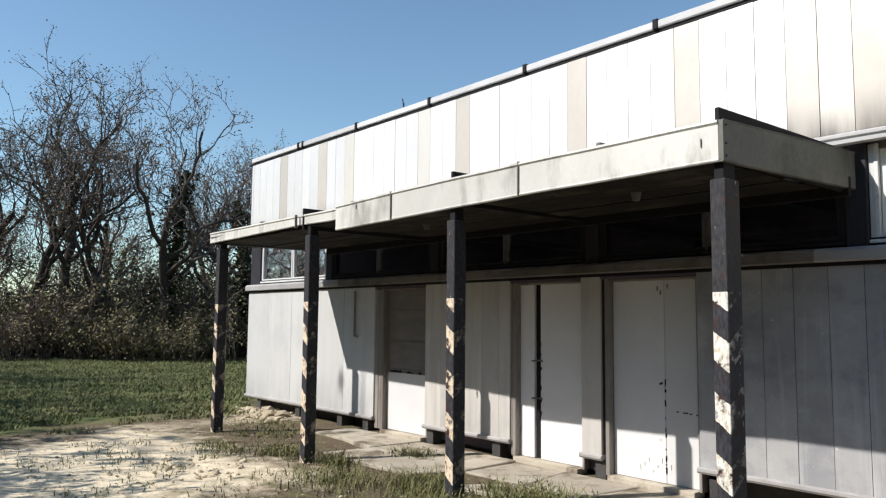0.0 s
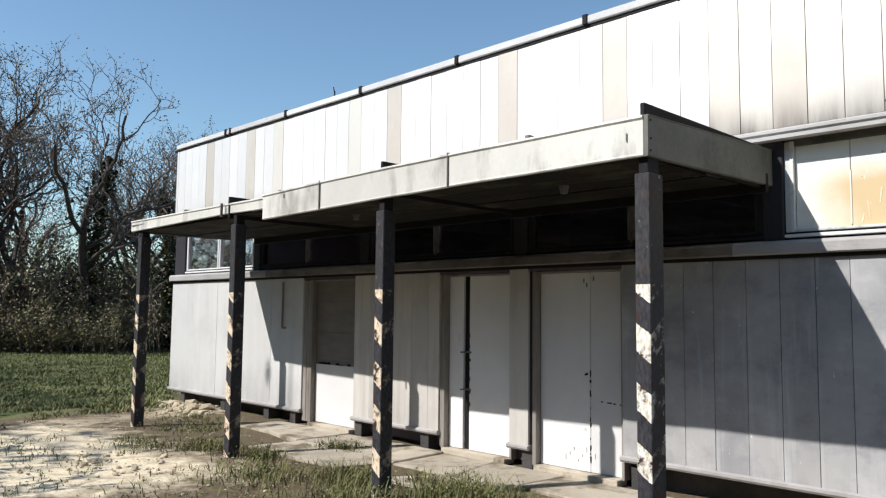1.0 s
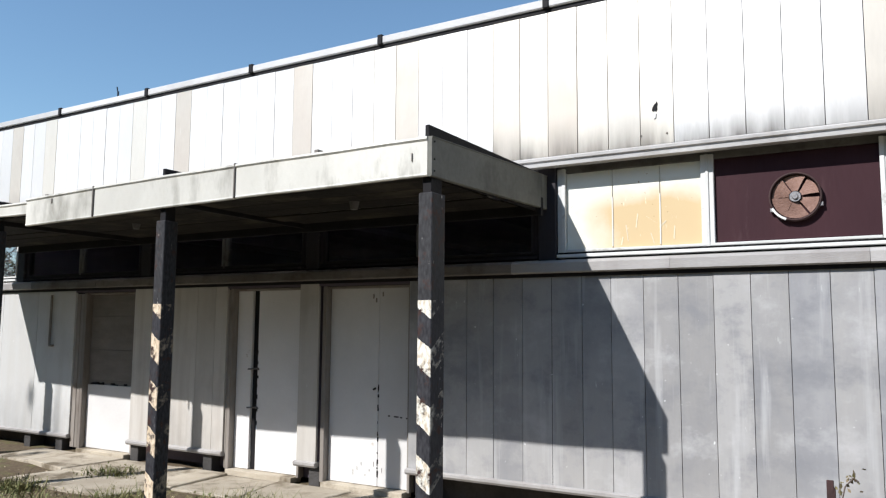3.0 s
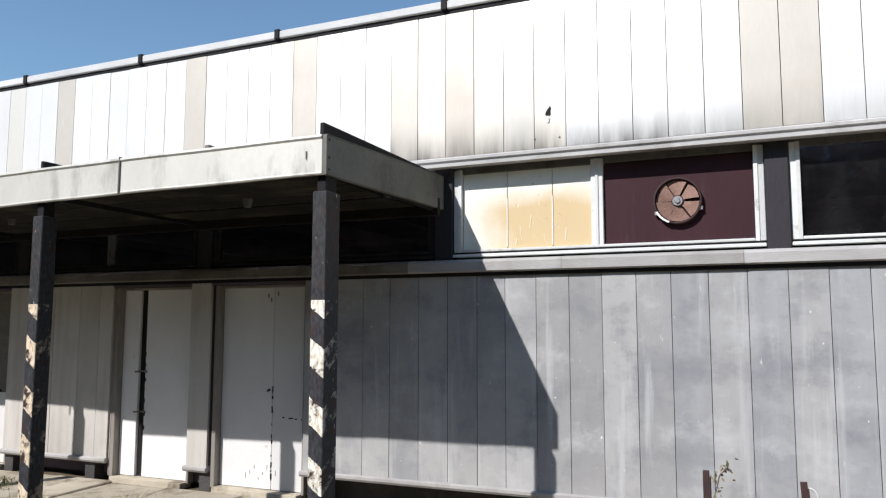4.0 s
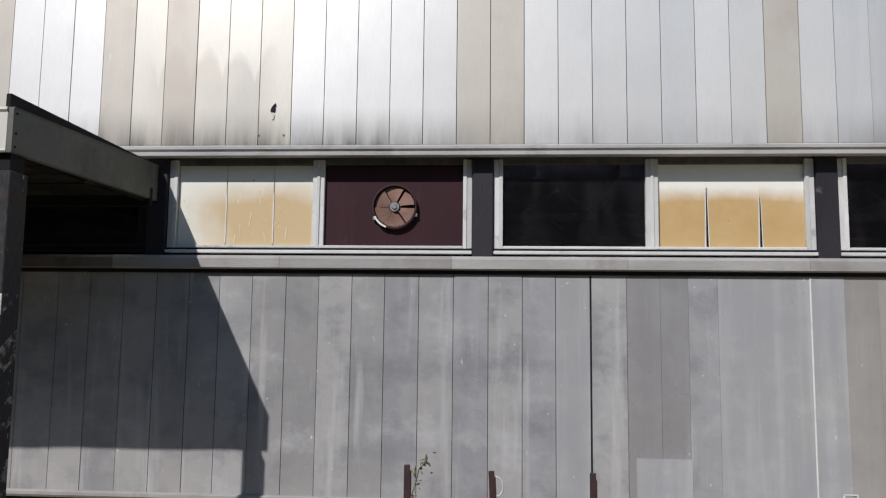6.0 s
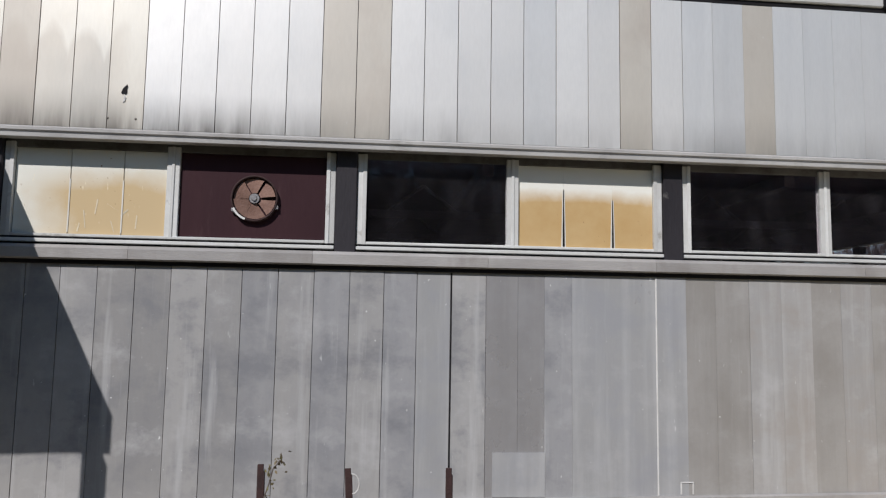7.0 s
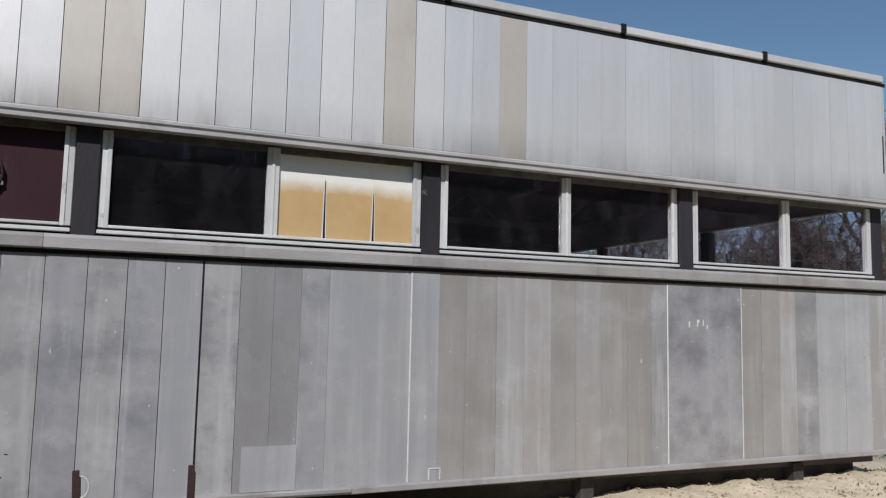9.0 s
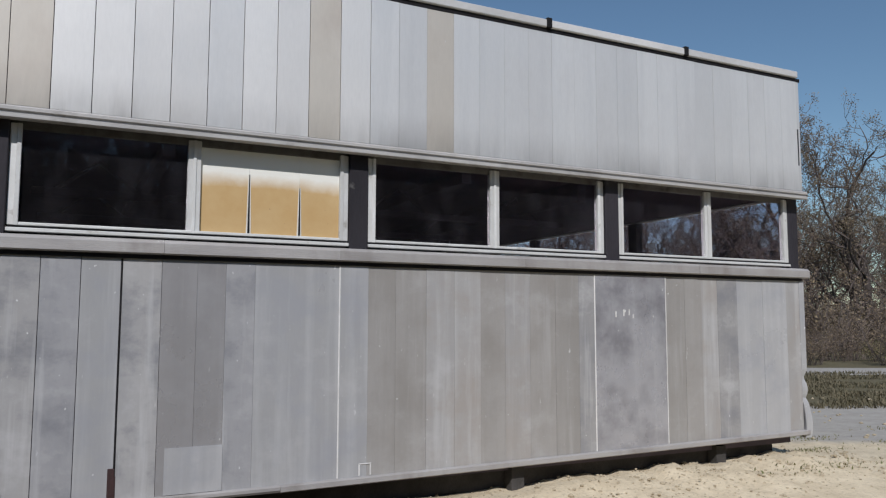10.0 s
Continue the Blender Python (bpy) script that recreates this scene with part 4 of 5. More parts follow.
def post(x, y, top, material, label, wide=0.11, deep=0.14):
    """A steel post whose near corner stands at x, y."""
    thing = empty("canopy_post", x, y, 0.0)
    tagged(thing, label, "post", "posts under the canopy")
    part("shaft", box(bmesh.new(), 0.0, wide, 0.0, deep, -0.05, top - 0.1, 0.006), material, thing)
    part("neck", box(bmesh.new(), 0.02, wide - 0.02, 0.02, deep - 0.015, top - 0.1, top + 0.02, 0.004), BLACK, thing, "black steel neck plate")


post(-1.415, -1.95, 2.62, STRIPES, "black steel post with worn cream warning stripes", deep=0.17)
post(-4.035, -1.95, 2.6, STRIPES_RUSTY, "black steel post with rusty peeling orange stripes")
post(-6.626, -1.93, 2.67, STRIPES_RUSTY, "black steel post with rusty peeling orange stripes")
post(-9.397, -1.81, 2.7, STRIPES_RUSTY, "rusted black steel post with peeling cream paint")


# ---- wall panels ----
def unit_panel(material, back=0.03):
    bm = box(bmesh.new(), 0, 1, 0, 1, 0, 1, 0.0)
    bmesh.ops.bevel(bm, geom=[e for e in bm.edges if abs(e.verts[0].co.y) < 1e-4 and abs(e.verts[1].co.y) < 1e-4], offset=0.009, segments=1, affect="EDGES")
    me = bpy.data.meshes.new("panel")
    bm.to_mesh(me)
    bm.free()
    me.materials.append(material)
    return me


UP, UP_TAN, LOW, LOW_SHEET, LOW_DARK = (unit_panel(m) for m in (PARAPET, PARAPET_TAN, LOWER, LOWER_SHEET, LOWER_DARK))
LOW_PALE, LOW_WORN, LOW_TAN = unit_panel(LOWER_PALE), unit_panel(LOWER_WORN), unit_panel(LOWER_TAN)
LOW_WARM, LOW_BLUE = unit_panel(LOWER_WARM), unit_panel(LOWER_BLUE)
UP_GREY, UP_CREAM = unit_panel(PARAPET_GREY), unit_panel(PARAPET_CREAM)
TAN_AT = (-10.77, -9.34, -5.93, -4.06, -2.73, -1.67, -1.13, 1.33, 1.6, 3.79, 4.86)
GREY_AT, CREAM_AT = (2.96, 4.32, 4.59), (-8.58, -6.7, -1.4, -3.0, -0.85, -0.58, -0.31)
random.seed(21)


def upper_seam(k):
    return 1.477 + 0.2745 * k - 0.00017 * k * abs(k)


for k in range(-51, 31):
    a, b = max(upper_seam(k), LEFT + 0.21), min(upper_seam(k + 1), RIGHT - 0.05)
    if b - a < 0.05:
        continue
    mid = (a + b) / 2
    tan, grey, cream = (any(abs(mid - p) < PITCH * 0.5 for p in row) for row in (TAN_AT, GREY_AT, CREAM_AT))
    d = random.uniform(-0.002, 0.002)
    g = 0.003 if a < 4.4 else 0.001
    # past x = 5 the greyer paint stands for the fading sheen too
    piece("panel", UP_TAN if tan else UP_GREY if grey or mid > 5.0 else UP_CREAM if cream else UP, a + g, -0.1 + d, PAR_BOTTOM + 0.018, b - a - 2 * g, 0.03 - d, PAR_TOP - PAR_BOTTOM - 0.07, parapet)


def lower_run(x0, x1, z0=WALL_BOTTOM, width=PITCH, mesh=None, y=0.0):
    n = max(1, round((x1 - x0) / width))
    for i in range(n):
        a, b = x0 + (x1 - x0) * i / n, x0 + (x1 - x0) * (i + 1) / n
        d = random.uniform(-0.002, 0.002)
        piece("panel", mesh or LOW, a + 0.0025, y + d, z0, b - a - 0.005, 0.03 - d, WALL_TOP - z0, wall_front)


def foot(x):
    """The lower edge of the cladding, which climbs a little towards the far corner."""
    return 0.292 + max(0.0, x - 3.5) * 0.0105


def lower_row(seams, meshes, y=0.0):
    for a, b, mesh in zip(seams, seams[1:], meshes):
        d = random.uniform(-0.002, 0.002)
        z0 = foot((a + b) / 2)
        g = 0.0025 if a < 2.5 else 0.0008
        piece("panel", mesh, a + g, y + d, z0, b - a - 2 * g, 0.03 - d, WALL_TOP - z0, wall_front)


lower_run(LEFT + 0.01, -7.975, 0.22, mesh=LOW_PALE, width=0.82)
for a, b in ((-6.79, -6.468), (-6.468, -6.07), (-6.07, -5.68), (-5.68, -5.385), (-5.385, -5.2)):
    lower_run(a, b, 0.24, mesh=LOW_TAN, width=0.5)
lower_run(-4.13, -3.87, 0.24, mesh=LOW_TAN)
lower_row((-2.745, -2.42, -2.112, -1.838, -1.55, -1.271, -0.995, -0.74, -0.466, -0.185, 0.086, 0.36, 0.628, 0.907, 1.187, 1.468, 1.74),
          (LOW,) * 9 + (LOW, LOW, LOW, LOW_BLUE, LOW, LOW_BLUE, LOW))
lower_row((1.74, 2.005, 2.282, 2.567, 2.828, 3.046, 3.276), (LOW_BLUE, LOW_SHEET, LOW, LOW_DARK, LOW_DARK, LOW_BLUE), 0.002)
lower_row((3.276, 3.985), (LOW_SHEET,))
lower_row((4.243, 4.498, 4.793, 5.075, 5.345, 5.61, 5.885, 6.175, 6.452, 6.645), (LOW_WARM, LOW_WARM, LOW_WORN, LOW_WORN, LOW_WARM, LOW_WORN, LOW_WARM, LOW_WARM, LOW))


def wrinkled_sheet(x0, x1):
    """A thin sheet that has crept into cross wrinkles."""
    nx, nz, z0 = 9, 90, foot((x0 + x1) / 2)
    front, back = [], []
    for j in range(nz + 1):
        z = z0 + (WALL_TOP - z0) * j / nz
        for i in range(nx + 1):
            x = x0 + (x1 - x0) * i / nx
            fade = math.sin(math.pi * i / nx) * (0.3 + 0.7 * noise.noise((1.0, z * 1.1, 4.0)) ** 2 * 4)
            front.append((x, -0.003 + 0.006 * fade * noise.noise((x * 5, z * 17 + x * 2.5, 1.0)), z))
            back.append((x, 0.028, z))
    m, w = len(front), nx + 1
    faces = []
    for j in range(nz):
        for i in range(nx):
            q = (j * w + i, j * w + i + 1, (j + 1) * w + i + 1, (j + 1) * w + i)
            faces += [q, tuple(m + k for k in reversed(q))]
    raw("panel", front + back, faces, LOWER_SHEET, wall_front, smooth=True)["label"] = "wrinkled pale sheet"


wrinkled_sheet(3.991, 4.242)
lower_row((6.65, 7.563), (unit_panel(MIRROR_SMUDGED),), -0.004)
lower_row((7.57, 7.83, 8.07, 8.303, 8.6), (LOW_WARM, LOW_WARM, LOW_WORN, LOW))
lower_row((8.6, 9.0, 9.381, RIGHT - 0.06), (LOW_SHEET, LOW_SHEET, LOW_WORN))
for k, (x, z, h) in enumerate(((6.9, 1.64, 0.06), (7.0, 1.65, 0.07), (7.015, 1.69, 0.025), (7.07, 1.66, 0.06), (7.12, 1.63, 0.04))):
    block("chalk_mark", x, x + 0.014, -0.0075, -0.004, z, z + h, BEAD, wall_front, bevel=0)
piece("patch_sheet", LOW_SHEET, 2.625, -0.006, 0.3, 0.427, 0.006, 0.345, wall_front)
for x0, x1, z0 in ((LEFT, -7.975, 0.22), (-6.8, -5.195, 0.24), (-4.14, -3.86, 0.24), (-2.755, 3.5, 0.292)):
    strip("bottom_rail", x0 - 0.004, x1 + 0.004, [(0.08, z0 - 0.05), (-0.02, z0 - 0.05), (-0.035, z0 - 0.03), (-0.035, z0 - 0.006), (-0.012, z0 + 0.004), (0.08, z0 + 0.004)], TRIM, wall_front)
rings = [[(x, y, foot(x) + dz) for y, dz in ((0.08, -0.05), (-0.02, -0.055), (-0.038, -0.045), (-0.038, -0.006), (-0.012, 0.004), (0.08, 0.004))] for x in (3.506, 5.6, 7.6, RIGHT + 0.004)]
v, f = tube_points(rings)
raw("bottom_rail", v, f, TRIM, wall_front)
for x0, x1 in ((-7.972, -7.89), (-7.885, -7.818), (-5.198, -5.173)):
    block("jamb_post", x0 + 0.002, x1 - 0.002, 0.02, 0.1, 0.06, WALL_TOP - 0.04, JAMB, wall_front)
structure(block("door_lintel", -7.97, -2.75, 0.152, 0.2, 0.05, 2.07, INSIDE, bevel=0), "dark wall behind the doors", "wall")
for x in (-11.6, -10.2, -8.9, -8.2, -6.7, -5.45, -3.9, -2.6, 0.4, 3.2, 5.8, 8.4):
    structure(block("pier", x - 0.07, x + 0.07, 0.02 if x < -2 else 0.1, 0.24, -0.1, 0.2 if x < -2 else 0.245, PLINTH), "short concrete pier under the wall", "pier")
for x in (3.9875, 6.6475, 7.5665):
    block("sealing_bead", x - 0.007, x + 0.007, -0.006, 0.004, foot(x) + 0.005, WALL_TOP - 0.004, BEAD, wall_front)
for x in (1.187, 1.468, 2.282, -1.271):
    block("open_joint", x - 0.008, x + 0.008, 0.0, 0.031, WALL_BOTTOM + 0.01, WALL_TOP - 0.006, BLACK, wall_front)


def corner_trim():
    """The end post of the cladding, kinked where something ran into it."""
    rings = []
    for i in range(45):
        z = WALL_BOTTOM - 0.03 + (WALL_TOP - WALL_BOTTOM + 0.03) * i / 44
        hit = math.exp(-((z - 0.42) / 0.2) ** 2)
        cut = math.exp(-((z - 0.95) / 0.06) ** 2) + 0.8 * math.exp(-((z - 0.72) / 0.04) ** 2)
        dx, dy = 0.04 * hit - 0.022 * cut, -0.02 * hit + 0.03 * cut
        rings.append([(RIGHT - 0.065 + dx, 0.05, z), (RIGHT - 0.06 + dx * 0.4, -0.004 + dy, z), (RIGHT + 0.012 + dx, -0.012 + dy, z), (RIGHT + 0.016 + dx, 0.16, z)])
    v, f = tube_points(rings)
    ob = raw("corner_trim", v, f, LOWER_SHEET, wall_front)
    ob["label"] = "dented sheet corner trim"


corner_trim()
block("edge_slit", RIGHT - 0.1, RIGHT - 0.085, -0.104, -0.098, 3.42, 3.85, BLACK, parapet, bevel=0)
part("conduit", cylinder(cylinder(bmesh.new(), (-8.45, -0.03, 1.35), (-8.45, -0.03, 2.02), 0.016), (-8.37, -0.03, 1.35), (-8.45, -0.03, 1.35), 0.016), SHUTTER, wall_front, "short bent conduit")
hole = [(-0.338, 3.403), (-0.33, 3.392), (-0.316, 3.398), (-0.304, 3.388), (-0.292, 3.407), (-0.295, 3.43), (-0.288, 3.452), (-0.297, 3.474), (-0.307, 3.458), (-0.318, 3.45), (-0.331, 3.428)]
v, f = tube_points([[(x, y, z) for x, z in hole] for y in (-0.1005, -0.104)])
raw("torn_hole", v, f, BLACK, parapet)["label"] = "torn hole in the panel"
flake = [(-0.322, 3.33), (-0.306, 3.335), (-0.3, 3.37), (-0.312, 3.384)]
v, f = tube_points([[(x, y, z) for x, z in flake] for y in (-0.1005, -0.106)])
raw("paint_flake", v, f, BEAD, parapet)
for x0, z0 in ((-0.43, 3.2), (-0.22, 3.2)):
    part("rivet", cylinder(bmesh.new(), (x0, -0.1, z0), (x0, -0.106, z0), 0.009, 0.006, 8), SHUTTER, parapet)
for x0, x1, z0, z1 in ((4.17, 4.185, 0.31, 0.4), (4.27, 4.285, 0.31, 0.4), (4.17, 4.285, 0.4, 0.412)):
    block("bracket_mark", x0, x1, -0.008, 0.001, z0, z1, BEAD, wall_front)


# ---- trees and shrubs ----
BARK = surface("grey_brown_bark", (0.085, 0.07, 0.062), (0.045, 0.037, 0.034), 0.9, scale=3, fine=14, bump=0.5, stretch=(1, 1, 0.25), spec=0.2)
TWIG = surface("twig_bark", (0.17, 0.14, 0.122), (0.10, 0.08, 0.072), 0.9, scale=1, fine=6, bump=0, spec=0.2)


def leaf_material(name, a, b):
    m, t, p = shader(name)
    rnd = node(t, "ShaderNodeNewGeometry").outputs["Random Per Island"]
    n = grain(t, where(t), 0.9, 2.0)
    col = mix(t, rnd, a, b)
    col = mix(t, span(t, n, 0.4, 0.7, 0.0, 0.6), col, b)
    t.links.new(col, p.inputs["Base Color"])
    p.inputs["Roughness"].default_value = 0.7
    p.inputs["Specular IOR Level"].default_value = 0.25
    return m


BUD = leaf_material("olive_buds", (0.24, 0.19, 0.11), (0.15, 0.11, 0.085))
LEAF = leaf_material("young_shrub_leaves", (0.20, 0.21, 0.08), (0.17, 0.13, 0.08))
IVY = leaf_material("dark_ivy_leaves", (0.022, 0.035, 0.014), (0.045, 0.05, 0.022))


def limb(verts, faces, pts, radii, sides):
    """Adds a tapered tube along pts to the lists."""
    base = len(verts)
    for i, p in enumerate(pts):
        d = (pts[min(i + 1, len(pts) - 1)] - pts[max(i - 1, 0)]).normalized()
        u = d.cross(Vector((0.3, 0.9, 0.2))).normalized()
        w = d.cross(u)
        for s in range(sides):
            a = math.tau * s / sides
            verts.append(p + (u * math.cos(a) + w * math.sin(a)) * radii[i])
    for i in range(len(pts) - 1):
        for s in range(sides):
            k = (s + 1) % sides
            faces.append((base + i * sides + s, base + i * sides + k, base + (i + 1) * sides + k, base + (i + 1) * sides + s))


def leaf_quad(verts, faces, p, size, rng):
    a = Vector((rng.uniform(-1, 1), rng.uniform(-1, 1), rng.uniform(-1, 1))).normalized()
    b = a.cross(Vector((rng.uniform(-1, 1), rng.uniform(-1, 1), rng.uniform(-1, 1)))).normalized()
    k = len(verts)
    verts += [p - a * size, p + b * size * 0.5, p + a * size, p - b * size * 0.5]
    faces.append((k, k + 1, k + 2, k + 3))


def grow(rng, start, heading, length, radius, level, deepest, wood, twigs, tips, spread, rise, fork=0.4):
    """One branch and, on it, its own branches."""
    n = (8, 8, 6, 4, 3)[level]
    pts, p, d = [start], start.copy(), heading.copy()
    for i in range(n):
        bend = (0.26, 0.5, 0.55, 0.6, 0.6)[level]
        d = (d + Vector((rng.uniform(-1, 1), rng.uniform(-1, 1), rng.uniform(-0.7, 0.8) + rise)) * bend).normalized()
        p = p + d * (length / n)
        pts.append(p)
    end = radius * (0.55 if level < deepest else 0.4)
    radii = [radius + (end - radius) * i / n for i in range(n + 1)]
    store = wood if level < 2 else twigs
    limb(store[0], store[1], pts, radii, (7, 5, 4, 3, 3, 3)[level])
    if level == deepest:
        tips.append(pts[-1])
        tips.append(pts[-2])
        return
    count = (rng.randint(5, 6), rng.randint(4, 5), rng.randint(3, 5), rng.randint(2, 4), 3)[level]
    for k in range(count):
        f = 0.35 + 0.65 * (k + rng.random()) / count if level else fork + (1 - fork) * (k + rng.random() * 0.6) / count
        i = min(int(f * n), n - 1)
        q = pts[i].lerp(pts[i + 1], f * n - i)
        axis = (pts[i + 1] - pts[i]).normalized()
        side = axis.cross(Vector((rng.uniform(-1, 1), rng.uniform(-1, 1), rng.uniform(-1, 1)))).normalized()
        out = (axis * (1 - spread) + side * spread * rng.uniform(0.7, 1.3)).normalized()
        grow(rng, q, out, length * rng.uniform(0.46, 0.66), max(radii[i] * rng.uniform(0.52, 0.7), 0.016), level + 1, deepest, wood, twigs, tips, spread, rise)


def tree(seed, height, trunk, bare, ivy=0.0, fork=0.42, spread=0.55):
    """A deciduous tree: trunk and limbs, twigs with buds and, on some, an ivy coat."""
    rng = random.Random(seed)
    wood, twigs, tips = ([], []), ([], []), []
    lean = Vector((rng.uniform(-0.1, 0.1), rng.uniform(-0.1, 0.1), 1)).normalized()
    grow(rng, Vector((0, 0, -0.2)), lean, height * 0.55, trunk, 0, 4, wood, twigs, tips, spread, 0.3, fork)
    thing = empty("tree")
    raw("trunk", wood[0], wood[1], BARK, thing, smooth=True)
    crown = raw("crown", twigs[0], twigs[1], TWIG, thing)
    lv, lf = [], []
    for p in tips:
        for _ in range(bare):
            leaf_quad(lv, lf, p + Vector((rng.gauss(0, 0.13), rng.gauss(0, 0.13), rng.gauss(0, 0.13))), rng.uniform(0.03, 0.06), rng)
    if lf:
        raw("foliage", lv, lf, BUD, crown)
    if ivy:
        lv, lf = [], []
        for _ in range(int(2600 * ivy)):
            h = rng.random() ** 0.7 * height * 0.62
            a = rng.random() * math.tau
            r = rng.random() ** 0.6 * 1.5 * max(0.08, 0.42 + 0.9 * noise.noise((h * 0.8 + math.cos(a), seed + math.sin(a), 0)) - 0.03 * h) * ivy
            leaf_quad(lv, lf, Vector((lean.x * h + r * math.cos(a), lean.y * h + r * math.sin(a), h)), rng.uniform(0.07, 0.15), rng)
        raw("ivy", lv, lf, IVY, thing)
    return thing


def shrub(seed, height, width, leaves, material):
    """A thicket of bent stems with twigs and small leaves."""
    rng = random.Random(seed)
    tv, tf, lv, lf = [], [], [], []
    for _ in range(34):
        a, r = rng.random() * math.tau, width * 0.4 * math.sqrt(rng.random())
        p = Vector((r * math.cos(a), r * math.sin(a), -0.1))
        d = Vector((math.cos(a) * 0.35 + rng.uniform(-0.3, 0.3), math.sin(a) * 0.35 + rng.uniform(-0.3, 0.3), 1)).normalized()
        h = height * rng.uniform(0.55, 1.05)
        pts = [p]
        for i in range(5):
            d = (d + Vector((rng.uniform(-1, 1), rng.uniform(-1, 1), rng.uniform(-0.5, 0.5))) * 0.25).normalized()
            pts.append(pts[-1] + d * h / 5)
        limb(tv, tf, pts, [0.03, 0.026, 0.02, 0.015, 0.01, 0.005], 3)
        for k in range(9):
            i = rng.randint(1, 4)
            q = pts[i].lerp(pts[i + 1], rng.random())
            e = q + Vector((rng.uniform(-1, 1), rng.uniform(-1, 1), rng.uniform(-0.1, 1))) * height * 0.2
            limb(tv, tf, [q, q.lerp(e, 0.5) + Vector((0, 0, 0.05)), e], [0.01, 0.008, 0.004], 3)
            for _ in range(leaves):
                leaf_quad(lv, lf, q.lerp(e, rng.random()) + Vector((rng.gauss(0, 0.12), rng.gauss(0, 0.12), rng.gauss(0, 0.12))), rng.uniform(0.035, 0.08), rng)
    thing = empty("shrub")
    raw("branchwork", tv, tf, TWIG, thing)
    raw("foliage", lv, lf, material, thing)
    return thing


def place(source, x, y, scale, turn, first):
    m = pose(x, y, 0.0, 0, 0, turn) @ Matrix.Scale(scale, 4)
    if first:
        source.matrix_basis = m
        return source
    ob = copy_thing(source, pose(x, y, 0.0, 0, 0, turn))
    ob.scale = (scale, scale, scale)
    return ob


TREES = [tree(21, 13.0, 0.22, 5), tree(22, 12.0, 0.18, 5, 0.0, spread=0.5), tree(23, 12.0, 0.2, 4, 0.9), tree(24, 13.0, 0.24, 22, 0.0, 0.18, spread=0.66), tree(25, 10.0, 0.15, 4)]
for ob, text in zip(TREES, ("tall bare tree with dark branches and a few buds", "slim bare tree with upright branches", "bare tree with its trunk wrapped in dark ivy", "wide-crowned bare tree with budding twigs", "small bare tree with thin grey branches")):
    tagged(ob, text, "tree", "trees round the yard")
SHRUBS = [shrub(31, 3.6, 3.4, 9, LEAF), shrub(32, 3.0, 3.8, 7, BUD), shrub(33, 4.4, 3.0, 8, BUD), shrub(34, 2.2, 3.6, 10, LEAF)]
for ob, text in zip(SHRUBS, ("dense green-brown shrub with young leaves at the wood's edge", "brown leafless thicket at the wood's edge", "tall brown thicket of bent stems", "low olive shrub with young leaves")):
    tagged(ob, text, "shrub", "shrubs round the yard")
used = set()


def plant(kind, k, x, y, scale, turn):
    place(kind[k], x, y, scale, turn, (id(kind), k) not in used)
    used.add((id(kind), k))


# the wood beyond the meadow: two axes, across and away
WOOD = Vector((1.2, -6.4, 0))
AWAY, ACROSS = Vector((-0.77, 0.638, 0)), Vector((0.638, 0.77, 0))
rng = random.Random(77)


def wood_at(across, away):
    p = WOOD + AWAY * away + ACROSS * across
    return p.x, p.y


for across, away, k, s in ((-16.6, 30.0, 1, 1.05), (-14.6, 29.5, 0, 1.06), (-26.5, 31.0, 1, 0.9), (-12.8, 30.5, 4, 1.15), (-11.0, 30.0, 2, 1.0), (-28.5, 32.0, 0, 0.9), (-9.2, 31.0, 4, 1.05), (-7.6, 31.0, 2, 0.84), (-18.8, 31.0, 3, 0.9), (-21.5, 30.0, 0, 0.95), (-24.5, 31.5, 2, 1.0)):
    plant(TREES, k, *wood_at(across, away), s, rng.uniform(0, 360))
for row, n in ((36.0, 5), (41.0, 5)):
    for i in range(n):
        k, at, s, turn = rng.randint(0, 4), wood_at(-27 + 20 * (i + rng.random()) / n, row + rng.uniform(-2, 2)), rng.uniform(0.7, 1.0), rng.uniform(0, 360)
        if i % 2 == 0:
            plant(TREES, k, *at, s, turn)
for row, n, lo, hi in ((29.2, 18, 0.8, 1.1), (31.5, 15, 1.05, 1.4), (34.0, 12, 1.0, 1.3), (38.0, 12, 0.9, 1.25)):
    for i in range(n):
        plant(SHRUBS, rng.randint(0, 3), *wood_at(-28 + 30 * (i + rng.random()) / n, row + rng.uniform(-0.8, 0.8)), rng.uniform(lo, hi), rng.uniform(0, 360))
# trees across the road past the end of the building
for x, y, k, s in ((44.5, 27.0, 3, 1.35), (49.0, 26.0, 3, 1.3), (40.0, 31.0, 3, 1.15), (53.0, 24.0, 2, 1.1), (38.0, 34.0, 0, 1.05), (57.0, 30.0, 3, 1.2), (34.0, 40.0, 1, 1.2), (60.0, 22.0, 1, 1.1), (47.0, 38.0, 4, 1.3), (30.0, 44.0, 3, 1.1), (62.0, 36, 0, 1.2), (54, 44, 3, 1.2)):
    plant(TREES, k, x, y, s, rng.uniform(0, 360))
for i in range(26):
    plant(SHRUBS, rng.randint(0, 3), 32 + 30 * i / 25 + rng.uniform(-1, 1), 38 - 15 * i / 25 + rng.uniform(-2, 2), rng.uniform(0.5, 0.85), rng.uniform(0, 360))
for i in range(34):
    plant(SHRUBS, rng.randint(0, 3), 40 + 70 * i / 33 + rng.uniform(-2, 2), 92 - 52 * i / 33 + rng.uniform(-4, 4), rng.uniform(1.5, 2.6), rng.uniform(0, 360))
